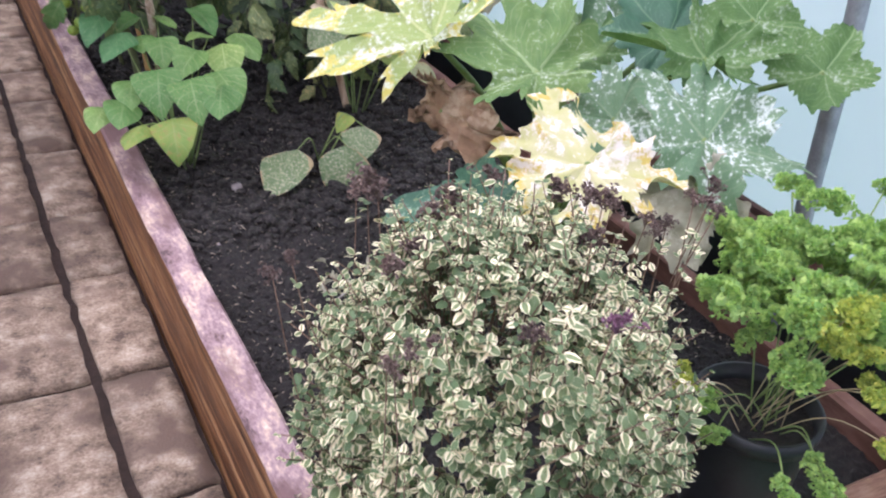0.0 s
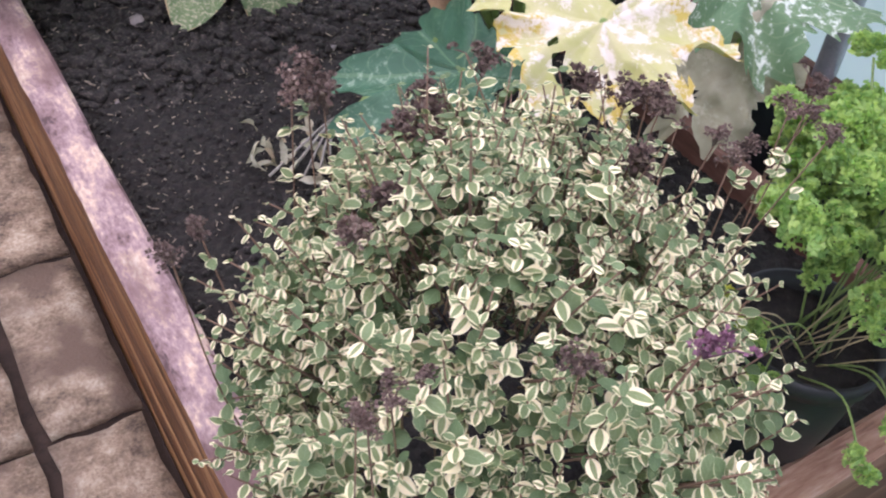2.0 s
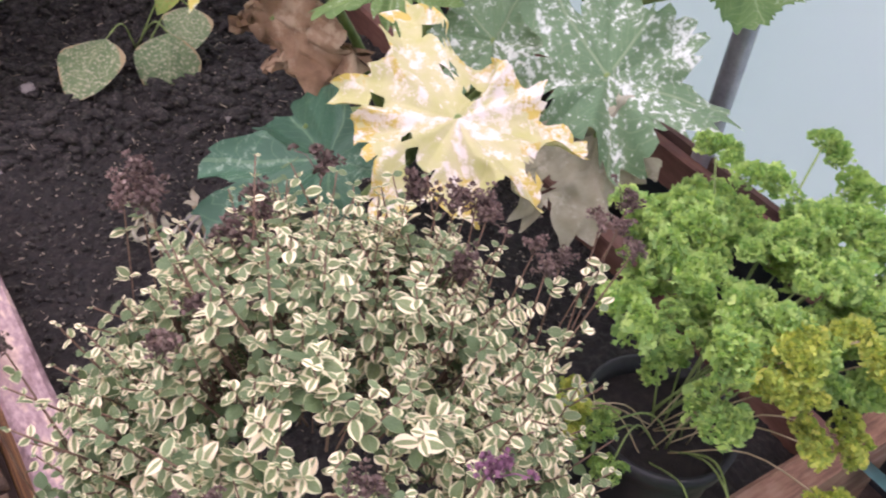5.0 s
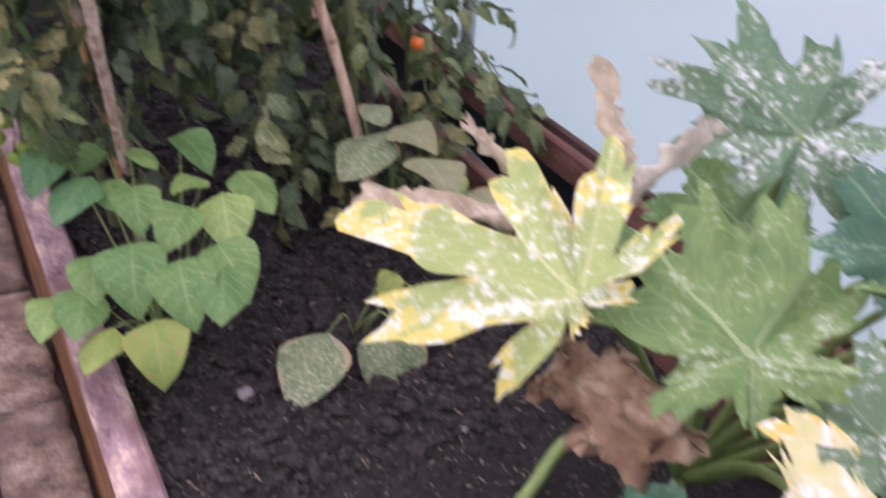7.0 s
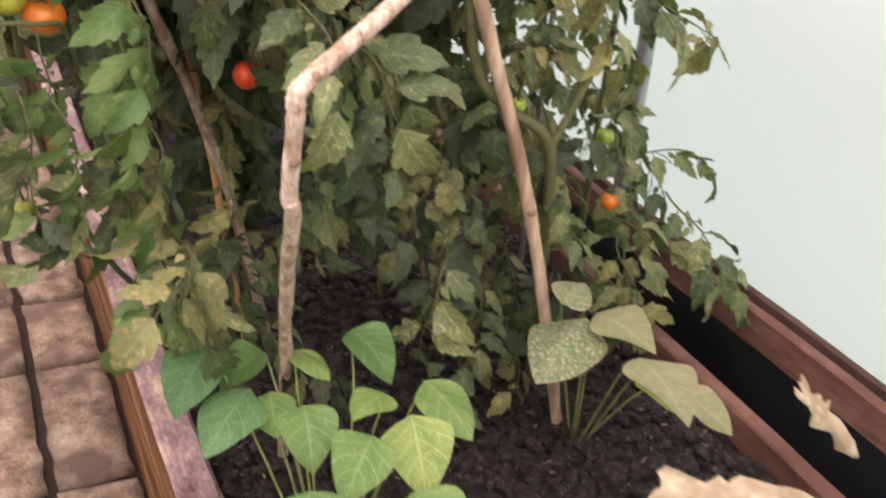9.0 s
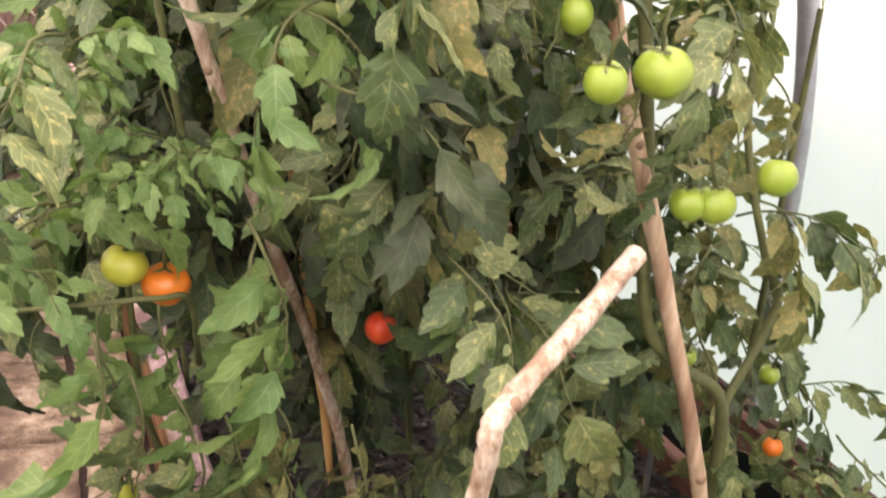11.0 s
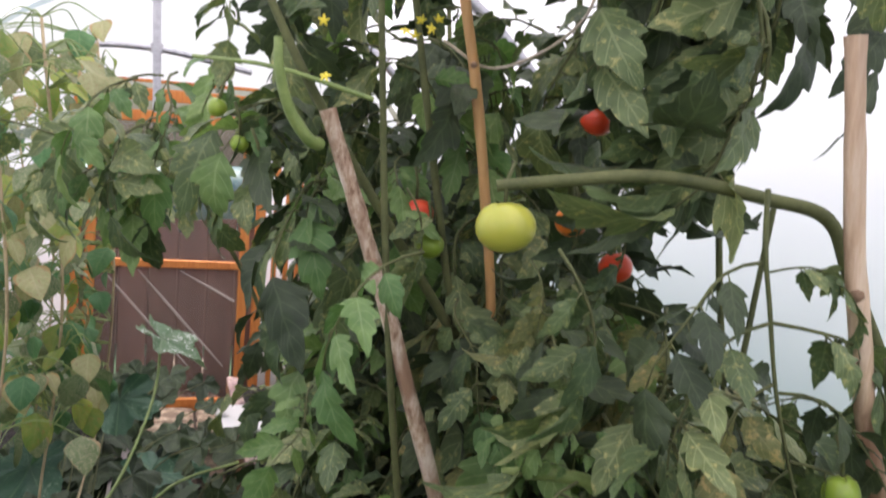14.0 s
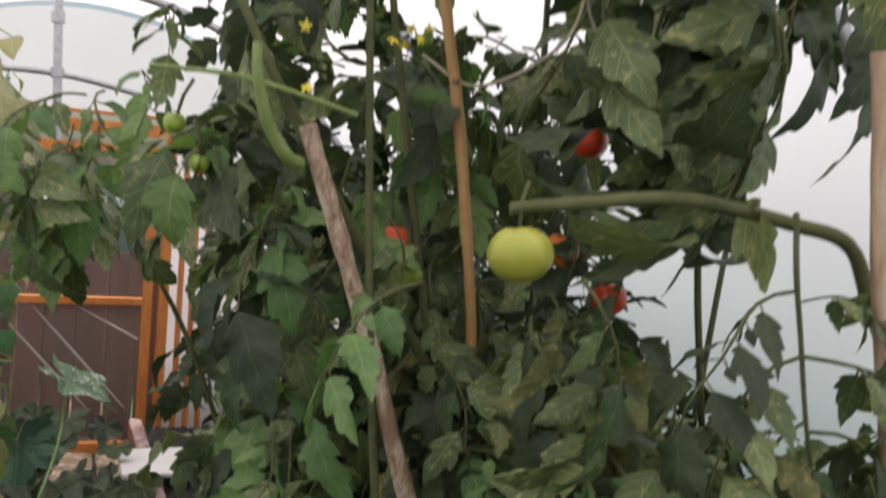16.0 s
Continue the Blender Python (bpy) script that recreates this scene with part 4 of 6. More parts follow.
def tomato_plant(label, stems, leaves, fruits, rng, box, mixk="ggggdddby", size=(0.8, 1.25), look_out=(-0.35, -1.0, 0.1), sprays=()):
    """stems: lists of points with a radius; leaves: how many; fruits: (place, radius, squash, material); box: the room the leaves fill."""
    base = Vector(stems[0][0][0])
    ob = thing("tomato_plant", base, label, "tomato plant", "tomato plants in the bed")
    lines = []
    for pts, r in stems:
        pp = [p - base for p in curve_pts(pts, 6)]
        lines.append(pp)
        part("stem", Shape().add(tube(pp, [r * (1 - 0.45 * k / len(pp)) * (1 + 0.08 * noise.noise((k, r * 99, 0))) for k in range(len(pp))], 8)), M_TSTEM, ob)
    (x0, x1), (y0, y1), (z0, z1) = box
    made = 0
    tries = 0
    while made < leaves and tries < leaves * 30:
        tries += 1
        p = Vector((rng.uniform(x0, x1), rng.uniform(y0, y1), rng.uniform(z0, z1)))
        line = rng.choice(lines)
        near = min(line, key=lambda q: (q + base - p).length)
        d = p - (near + base)
        if d.length < 0.04 or d.length > 0.75:
            continue
        if near_path(p) or hides_from_camera(p) or sky_gap(p):
            continue
        h = Vector((d.x, d.y, 0)) + Vector(look_out) * rng.uniform(0, 0.5)
        if h.length < 0.01:
            continue
        direct = h.normalized() + Vector((rng.uniform(-0.5, 0.5), rng.uniform(-0.5, 0.5), rng.uniform(-0.9, 0.25)))
        tip = p + direct.normalized() * 0.2
        if near_path(tip) or hides_from_camera(tip) or hides_from_camera(p.lerp(tip, 0.5), 0.085) or sky_gap(tip):
            continue
        if p.y > 3.45 and tip.x < -0.22 and leaves > 20:
            continue
        key = rng.choice(mixk)
        sc = rng.uniform(*size)
        if blocks_gap(p, direct, sc):
            continue
        m = aim(p - base, direct, rng.uniform(-40, 40)) @ Matrix.Diagonal((sc, sc, sc, 1))
        part("leaf", rng.choice(TOMLEAF[key]), None, ob, m=m)
        made += 1
    for at, direct, sc, key in sprays:
        part("leaf", rng.choice(TOMLEAF[key]), None, ob, m=aim(Vector(at) - base, direct, rng.uniform(-25, 25)) @ Matrix.Diagonal((sc, sc, sc, 1)))
    for place, r, squash, mat in fruits:
        hang_fruit(ob, fruit_mesh(r, squash, rng.choice((3, 4, 5)), mat, rng), Matrix.Translation(Vector(place) - base) @ pose(0, 0, 0, rng.uniform(-15, 15), rng.uniform(-15, 15), rng.uniform(0, 360)))
    return ob


RT = random.Random(21)
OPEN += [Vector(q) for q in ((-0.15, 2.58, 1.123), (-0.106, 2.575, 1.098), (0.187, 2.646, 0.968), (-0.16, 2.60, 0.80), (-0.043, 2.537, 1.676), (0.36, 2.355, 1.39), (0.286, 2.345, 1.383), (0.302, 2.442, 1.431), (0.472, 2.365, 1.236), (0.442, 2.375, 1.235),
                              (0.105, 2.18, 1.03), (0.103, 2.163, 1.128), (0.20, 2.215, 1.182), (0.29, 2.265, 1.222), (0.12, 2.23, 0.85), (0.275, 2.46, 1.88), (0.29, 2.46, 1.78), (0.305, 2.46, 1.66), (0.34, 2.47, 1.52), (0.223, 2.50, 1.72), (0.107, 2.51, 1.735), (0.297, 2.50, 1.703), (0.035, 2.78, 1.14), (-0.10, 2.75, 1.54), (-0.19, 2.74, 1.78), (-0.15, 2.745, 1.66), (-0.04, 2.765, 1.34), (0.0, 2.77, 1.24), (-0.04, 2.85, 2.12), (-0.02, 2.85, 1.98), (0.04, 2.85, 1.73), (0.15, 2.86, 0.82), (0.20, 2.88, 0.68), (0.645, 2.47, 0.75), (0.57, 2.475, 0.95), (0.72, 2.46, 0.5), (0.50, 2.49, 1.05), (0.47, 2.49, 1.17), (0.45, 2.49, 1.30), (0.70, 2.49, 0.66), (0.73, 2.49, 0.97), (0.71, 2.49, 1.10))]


def whorl(at, n, sc, key, out=(-0.3, -1.0, 0.3)):
    """A young shoot tip: small leaves spreading from one point."""
    rows = []
    for k in range(n):
        a = 6.283 * k / n + RT.uniform(-0.3, 0.3)
        rows.append((Vector(at) + Vector((0, 0, -0.02 * (k % 3))), Vector((math.cos(a), math.sin(a) * 0.7, RT.uniform(-0.1, 0.7))) + Vector(out) * 0.35, sc * RT.uniform(0.75, 1.15), key))
    return rows


tomato_plant("leafy tomato plant with yellow, orange and red fruit beside the path",
             [([(0.20, 3.0, 0.2), (0.10, 2.95, 0.6), (-0.02, 2.82, 1.05), (-0.1, 2.75, 1.5), (-0.15, 2.7, 1.95)], 0.007),
              ([(0.12, 2.92, 0.45), (0.0, 2.75, 0.55), (-0.12, 2.66, 0.85), (-0.16, 2.6, 1.15), (-0.28, 2.62, 1.12)], 0.006),
              ([(0.20, 2.72, 0.22), (0.168, 2.733, 0.44), (0.115, 2.775, 0.56), (0.05, 2.78, 0.63), (0.02, 2.78, 0.66)], 0.013),
              ([(-0.06, 2.64, 0.95), (-0.082, 2.56, 1.08), (-0.12, 2.535, 1.10), (-0.20, 2.52, 1.108), (-0.33, 2.50, 1.12)], 0.0042)],
             140,
             [((-0.15, 2.58, 1.123), 0.026, 0.9, M_YELF), ((-0.106, 2.575, 1.098), 0.027, 0.9, M_ORF), ((0.187, 2.646, 0.968), 0.023, 1.0, M_REDF),
              ((-0.16, 2.60, 0.80), 0.016, 1.0, M_YELF)],
             RT, ((-0.30, 0.34), (2.42, 3.1), (0.55, 1.5)), "gggggggbdddy", (0.55, 0.95),
             sprays=whorl((-0.19, 2.60, 1.36), 7, 0.36, "b") + whorl((-0.20, 2.60, 1.33), 5, 0.3, "b") + whorl((-0.09, 2.57, 1.255), 8, 0.40, "b") + whorl((-0.07, 2.57, 1.24), 5, 0.34, "b") + whorl((0.065, 2.56, 1.455), 5, 0.28, "b") + whorl((-0.26, 2.60, 1.16), 6, 0.6, "b") + [((-0.17, 2.55, 1.10), (-0.1, -0.1, -1), 0.8, "b"), ((-0.12, 2.54, 1.09), (0.1, -0.1, -1), 0.6, "b"), ((-0.03, 2.5, 1.20), (0.3, -0.2, -1), 0.95, "b"), ((0.02, 2.5, 1.42), (0.6, -0.3, -0.4), 0.7, "b"), ((0.04, 2.5, 1.43), (-0.5, -0.3, -0.4), 0.7, "b"), ((-0.02, 2.5, 1.18), (-0.1, -0.3, -1), 0.9, "b"), ((-0.24, 2.55, 1.08), (-0.2, -0.1, -1), 0.5, "g"), ((0.0, 2.52, 0.95), (0.2, -0.3, -1), 0.9, "b"), ((0.10, 2.5, 0.92), (0.2, -0.2, -1), 0.8, "y"),
                     ((-0.197, 2.5, 1.10), (0.1, -0.1, -1), 0.85, "b"), ((-0.156, 2.5, 1.03), (0.1, 0, -1), 0.8, "g"), ((-0.115, 2.5, 1.01), (0.3, 0, -1), 0.8, "b"), ((-0.092, 2.5, 0.94), (0.1, 0, -1), 0.8, "g"), ((-0.136, 2.5, 0.93), (-0.2, 0, -1), 0.7, "d"), ((-0.054, 2.5, 0.96), (0.2, -0.1, -1), 0.8, "g"), ((0.0, 2.5, 0.97), (0.3, 0, -1), 0.75, "y"), ((-0.03, 2.5, 1.07), (0.3, -0.1, -0.9), 0.8, "b")])
tomato_plant("tall tomato plant tied to a long stake, with yellow flowers",
             [([(0.33, 3.02, 0.2), (0.18, 2.95, 0.9), (0.02, 2.88, 1.5), (-0.1, 2.85, 2.1), (-0.12, 2.9, 2.4)], 0.007),
              ([(0.02, 2.88, 1.5), (-0.2, 2.78, 1.8), (-0.3, 2.8, 2.0)], 0.007)],
             185,
             [((-0.308, 2.883, 1.783), 0.0125, 1.0, M_GREENF), ((-0.279, 2.881, 1.74), 0.0115, 1.0, M_GREENF), ((-0.253, 2.878, 1.711), 0.0105, 1.0, M_GREENF),
              ((-0.045, 2.88, 1.665), 0.023, 0.9, M_REDF), ((-0.03, 2.86, 1.625), 0.020, 0.9, M_GREENF)],
             RT, ((-0.30, 0.33), (2.72, 3.4), (1.1, 2.25)), "gggbdddd", (0.6, 1.0),
             sprays=[((0.16, 2.71, 1.70), (0.2, -0.1, -1), 0.6, "g"), ((0.11, 2.72, 1.72), (0.1, -0.1, -1), 0.55, "d"), ((-0.08, 2.80, 1.70), (0.3, -0.1, -0.9), 0.6, "g"), ((0.0, 2.50, 1.66), (0.5, -0.1, -1), 0.75, "g"), ((-0.10, 2.62, 1.64), (-0.9, -0.2, -0.5), 0.7, "b"), ((0.04, 2.55, 1.62), (0.2, 0, -1), 0.9, "g"), ((-0.015, 2.53, 1.645), (0.35, -0.1, -1), 0.42, "y")])
tomato_plant("thick-stemmed tomato plant with a forked trunk and green fruit",
             [([(0.80, 2.58, 0.2), (0.73, 2.52, 0.58), (0.677, 2.487, 0.855), (0.58, 2.49, 0.94), (0.515, 2.50, 1.02), (0.47, 2.50, 1.25), (0.415, 2.50, 1.486), (0.378, 2.50, 1.565), (0.332, 2.50, 1.644), (0.297, 2.50, 1.703), (0.223, 2.50, 1.72), (0.107, 2.51, 1.735), (0.014, 2.53, 1.725), (-0.05, 2.55, 1.715)], 0.0110),
              ([(0.677, 2.487, 0.855), (0.749, 2.50, 1.01), (0.70, 2.50, 1.10), (0.66, 2.55, 1.3), (0.7, 2.6, 1.6)], 0.008),
              ([(0.205, 2.475, 1.73), (0.198, 2.46, 1.673), (0.209, 2.46, 1.618), (0.226, 2.46, 1.533), (0.25, 2.46, 1.457), (0.267, 2.46, 1.408)], 0.003)],
             150,
             [((-0.043, 2.537, 1.676), 0.030, 0.86, M_YELF), ((0.36, 2.355, 1.39), 0.030, 0.9, M_GREENF), ((0.286, 2.345, 1.383), 0.022, 1.0, M_GREENF), ((0.302, 2.442, 1.431), 0.019, 1.1, M_GREENF),
              ((0.472, 2.365, 1.236), 0.024, 0.95, M_GREENF), ((0.442, 2.375, 1.235), 0.021, 1.0, M_GREENF), ((0.523, 2.332, 1.277), 0.022, 1.0, M_GREENF), ((0.62, 2.52, 0.93), 0.014, 1.0, M_GREENF)],
             RT, ((0.15, 0.80), (2.50, 2.95), (0.50, 1.66)), "ggggggdddyy", (0.6, 1.0),
             sprays=[((0.202, 2.46, 1.66), (-0.8, -0.1, -0.4), 0.75, "d"), ((0.205, 2.46, 1.65), (0.9, -0.1, 0.1), 0.45, "g"), ((0.212, 2.46, 1.60), (-0.8, -0.1, -0.5), 0.8, "g"), ((0.215, 2.46, 1.60), (0.9, -0.1, -0.2), 0.8, "g"), ((0.225, 2.46, 1.54), (-0.7, -0.1, -0.7), 0.75, "y"), ((0.23, 2.46, 1.53), (0.9, -0.1, -0.3), 0.75, "d"), ((0.25, 2.46, 1.46), (0.9, -0.1, -0.3), 0.65, "g"), ((0.25, 2.46, 1.45), (-0.6, -0.1, -0.8), 0.45, "g"),
                     ((0.34, 2.37, 1.40), (0.0, -0.1, -1), 0.55, "y"), ((0.49, 2.38, 1.40), (0.2, -0.1, -1), 0.55, "y"), ((0.53, 2.38, 1.38), (0.5, -0.1, -0.7), 0.5, "y"), ((0.41, 2.38, 1.33), (0.1, -0.1, -1), 0.5, "g"), ((0.62, 2.45, 1.2), (0.8, 0, -0.5), 0.7, "y"), ((0.70, 2.5, 1.1), (0.9, 0, -0.4), 0.7, "g")])
tomato_plant("dense tomato plant in the middle of the bed, its inner shade put into dark leaves",
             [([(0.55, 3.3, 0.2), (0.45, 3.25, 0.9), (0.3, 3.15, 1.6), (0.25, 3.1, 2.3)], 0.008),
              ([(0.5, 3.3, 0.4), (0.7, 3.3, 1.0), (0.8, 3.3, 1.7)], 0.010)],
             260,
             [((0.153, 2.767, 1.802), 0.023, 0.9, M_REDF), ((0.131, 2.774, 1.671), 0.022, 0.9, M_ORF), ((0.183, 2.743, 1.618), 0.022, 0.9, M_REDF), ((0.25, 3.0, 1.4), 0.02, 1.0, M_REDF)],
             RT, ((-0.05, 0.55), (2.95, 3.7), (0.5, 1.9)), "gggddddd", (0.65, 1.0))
tomato_plant("tall tomato plant whose top leaves hang under the film",
             [([(0.62, 3.0, 0.2), (0.55, 2.95, 1.0), (0.42, 2.9, 1.7), (0.36, 2.85, 2.3)], 0.007),
              ([(0.42, 2.9, 1.7), (0.34, 2.75, 2.0), (0.22, 2.6, 2.08)], 0.006)],
             16,
             [],
             RT, ((0.05, 0.50), (2.72, 3.05), (1.85, 2.3)), "gggdd", (0.9, 1.2),
             sprays=[((0.156, 2.624, 2.046), (0.1, -0.1, -1), 1.0, "d"), ((0.172, 2.607, 1.988), (0.3, -0.1, -0.9), 1.05, "g"), ((0.206, 2.556, 1.955), (0.15, -0.05, -1), 1.15, "g"), ((0.218, 2.551, 1.935), (0.2, 0, -1), 1.0, "g"), ((0.186, 2.644, 1.90), (-0.2, -0.1, -1), 1.0, "d"), ((0.144, 2.662, 2.025), (-0.5, -0.1, -0.8), 1.0, "g"), ((0.207, 2.596, 1.95), (0.2, 0.1, -1), 1.1, "d"), ((0.16, 2.65, 2.0), (0.0, 0.1, -1), 1.0, "d"), ((0.25, 2.58, 2.05), (0.1, -0.1, -1), 1.1, "g"), ((0.24, 2.60, 2.08), (0.1, -0.1, -1), 1.1, "d"), ((0.06, 2.79, 2.16), (-0.7, -0.2, 0.5), 0.8, "d"), ((0.10, 2.72, 2.14), (-0.8, -0.2, 0.4), 0.8, "g"), ((0.02, 2.80, 2.17), (0.5, -0.2, 0.4), 0.8, "d"), ((0.22, 2.57, 2.0), (0.05, -0.1, -1), 1.1, "g")])
tomato_plant("yellowing tomato plant with curled leaves by the film",
             [([(1.0, 2.75, 0.2), (0.98, 2.75, 0.8), (0.95, 2.75, 1.4)], 0.009),
              ([(0.9, 2.75, 0.3), (0.8, 2.6, 0.6), (0.76, 2.55, 0.75)], 0.007)],
             85,
             [((0.93, 2.6, 0.66), 0.018, 1.0, M_ORF), ((0.9, 2.62, 0.8), 0.018, 1.0, M_GREENF)],
             RT, ((0.62, 1.1), (2.5, 3.1), (0.4, 1.5)), "ggygggd", (0.6, 0.95))
tomato_plant("tomato plant leaning out over the path",
             [([(0.10, 3.75, 0.2), (0.02, 3.72, 0.8), (-0.15, 3.7, 1.35), (-0.33, 3.7, 1.68)], 0.007)],
             19, [], RT, ((-0.56, -0.30), (3.5, 3.95), (1.62, 1.92)), "ggbg", (0.75, 1.05))
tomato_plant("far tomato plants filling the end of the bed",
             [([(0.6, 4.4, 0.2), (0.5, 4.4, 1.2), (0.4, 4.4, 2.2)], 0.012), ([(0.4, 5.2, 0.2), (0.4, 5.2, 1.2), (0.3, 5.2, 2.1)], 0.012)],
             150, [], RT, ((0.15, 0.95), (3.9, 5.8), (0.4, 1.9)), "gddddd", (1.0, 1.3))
# flowers and cut shoots of the tall plant
tall = bpy.data.objects["tomato_plant.001"]


def flower_mesh(rng):
    s = Shape()
    for j in range(5):
        s.add(blade(0.016, 0.007, rng, nt=4, ns=2, droop=0.9, fold=0.2), pose(0, 0, 0, 20, 0, j * 72))
    s.add(tube([(0, 0, -0.012), (0, 0, 0.006)], [0.0012, 0.0022], 5))
    return s.mesh("flower", [M_YFLOWER])


FLOWER = flower_mesh(RT)
for q in ((-0.08, 2.73, 1.885), (-0.095, 2.72, 1.892), (-0.11, 2.73, 1.88), (-0.2, 2.72, 1.82), (-0.205, 2.72, 1.88), (-0.075, 2.72, 1.895), (-0.10, 2.725, 1.875)):
    part("flower", FLOWER, None, tall, "small yellow star-shaped flower", Matrix.Translation(Vector(q) - tall.location) @ pose(0, 0, 0, RT.uniform(40, 140), 0, RT.uniform(-40, 40)) @ Matrix.Diagonal((0.5, 0.5, 0.5, 1)))
for pts, r in (([(-0.255, 2.70, 1.855), (-0.252, 2.70, 1.82), (-0.238, 2.71, 1.78), (-0.215, 2.72, 1.75), (-0.20, 2.735, 1.745)], (0.005, 0.008)), ([(-0.01, 2.58, 1.412), (0.03, 2.57, 1.415), (0.075, 2.56, 1.41), (0.09, 2.56, 1.40)], (0.007, 0.0085)), ([(-0.34, 2.85, 1.84), (-0.25, 2.78, 1.83), (-0.14, 2.74, 1.80)], (0.0022, 0.003))):
    pp = curve_pts([Vector(p) - tall.location for p in pts], 5)
    part("cut_shoot", Shape().add(tube(pp, [r[0] + (r[1] - r[0]) * k / (len(pp) - 1) for k in range(len(pp))], 8)), M_PSTEM, tall, "pale green pruned shoot")
# a bunch of small green fruit on the path side
truss = thing("tomato_truss", (0.02, 2.65, 0.66), "bunch of small green tomatoes hanging over the board", "tomato truss")
for q in ((-0.03, 0.0, -0.09), (0.02, -0.02, -0.10), (-0.05, -0.01, -0.12), (0.0, -0.03, -0.14), (0.045, -0.01, -0.14), (-0.02, -0.02, -0.165), (0.03, 0.0, -0.18), (0.06, 0.01, -0.115)):
    hang_fruit(truss, fruit_mesh(RT.uniform(0.015, 0.02), 1.0, 4, M_GREENF, RT), Matrix.Translation(q))
part("stalk", Shape().add(tube(curve_pts([(0.06, 0.28, 0.05), (0.03, 0.1, 0.06), (0, 0, 0), (0.0, -0.01, -0.18)]), 0.004, 6)), M_TSTEM, truss)


# ---- oregano ----
RO = random.Random(31)
oreg = thing("oregano_bush", (0.20, 0.585, SOIL), "bushy variegated oregano with cream-edged leaves and dry brown flower heads", "herb plant")
OC, OR = Vector((0.03, 0.075, 0.36)), Vector((0.268, 0.30, 0.315))


def oreg_point(rng, lo=0.86, hi=1.06):
    while True:
        d = Vector((rng.gauss(0, 1), rng.gauss(0, 1), rng.gauss(0.35, 0.8))).normalized()
        if d.z > -0.5:
            break
    k = rng.uniform(lo, hi) * (1 + 0.09 * noise.noise(d * 2.5) + 0.13 * noise.noise(d * 6)) * (1 - 0.27 * max(0.0, -0.4 * d.x + 0.92 * d.y) ** 3)
    return OC + Vector((d.x * OR.x, d.y * OR.y, d.z * OR.z)) * k, d


OLEAF = [Shape().add(blade(1.0, RO.uniform(0.62, 0.78), RO, fold=RO.uniform(-0.05, 0.28), droop=RO.uniform(-0.3, 0.8), wave=0.04, peak=0.45, nt=6, ns=4, point=0.8)) for _ in range(8)]
OMESH = [s.mesh("leaf", M_OREG) for s in OLEAF]
crown, twigs = Shape(), Shape()
count = 0


def oreg_leaf(m):
    global count
    count += 1
    if 1500 < count <= 1800:
        part("leaf", RO.choice(OMESH), None, oreg, m=m)
    else:
        b = RO.choice(OLEAF)
        crown.add((b.v, b.f, b.uv), m)


for k in range(1950):
    stray = k % 9 == 0
    p, d = oreg_point(RO, 0.62 if k % 3 == 0 else 0.86, 1.0) if not stray else oreg_point(RO, 1.0, 1.17)
    grow = (d * RO.uniform(0.5, 1.0) + Vector((RO.uniform(-0.5, 0.5), RO.uniform(-0.5, 0.5), RO.uniform(0.2, 0.9)))).normalized()
    ln = RO.uniform(0.04, 0.08) if stray else RO.uniform(0.02, 0.042)
    a = p - grow * ln
    twigs.add(tube([a - grow * 0.03, a, p], [0.0014, 0.0012, 0.0008], 4))
    side = grow.orthogonal().normalized()
    big = RO.uniform(0.65, 1.3)
    for n_ in range(4):
        q = a.lerp(p, n_ / 3.0)
        s = big * (0.0185, 0.0170, 0.0135, 0.0085)[n_] * RO.uniform(0.8, 1.2)
        ax = Matrix.Rotation(1.57 * n_ + RO.uniform(-0.4, 0.4), 3, grow) @ side
        for e in (1, -1):
            out_ = ax * e + grow * RO.uniform(0.1, 0.7) + Vector((0, 0, RO.uniform(-0.4, 0.2)))
            oreg_leaf(aim(q, out_, RO.uniform(-35, 35)) @ Matrix.Diagonal((s, s, s, 1)))


def flower_head(rng, r):
    """A loose cluster of small dry bract heads on short forks."""
    s = Shape()
    for k in range(15):
        c = Vector((rng.gauss(0, 0.45), rng.gauss(0, 0.45), rng.gauss(0, 0.35))) * r
        s.add(tube([(0, 0, -r), c * 0.6, c], 0.0008, 4))
        for j in range(13):
            d = Vector((rng.gauss(0, 1), rng.gauss(0, 1), rng.gauss(0.3, 0.8))).normalized()
            s.add(blade(r * 0.30, r * 0.22, rng, nt=3, ns=2, droop=0.3, fold=0.5), aim(c + d * r * 0.16, d + Vector((0, 0, 0.5)), rng.uniform(-90, 90)))
    return s


HEADS = [flower_head(RO, 0.018) for _ in range(5)]
HMESH = [h.mesh("flower_head", M_OFLOWER) for h in HEADS]
MMESH = HEADS[0].mesh("flower_head", M_MAGENTA)
spots = [(0.144, 0.9, 0.864), (0.128, 0.898, 0.851), (0.142, 0.859, 0.863), (0.235, 0.838, 0.853), (0.238, 0.814, 0.845), (0.195, 0.81, 0.841), (0.214, 0.795, 0.839), (0.232, 0.782, 0.839), (0.334, 0.865, 0.848), (0.392, 0.78, 0.866), (0.409, 0.73, 0.87), (0.426, 0.718, 0.877), (0.431, 0.703, 0.868), (0.378, 0.676, 0.839), (0.429, 0.627, 0.889), (0.42, 0.6, 0.892), (0.432, 0.596, 0.904), (0.474, 0.599, 0.927), (0.507, 0.601, 0.938), (0.485, 0.583, 0.929), (0.46, 0.544, 0.94), (0.016, 0.535, 0.83), (0.012, 0.544, 0.833), (0.159, 0.483, 0.875), (0.132, 0.711, 0.856), (-0.027, 0.745, 0.86), (-0.053, 0.736, 0.844), (0.038, 0.543, 0.843), (0.094, 0.691, 0.846), (0.067, 0.538, 0.853)]
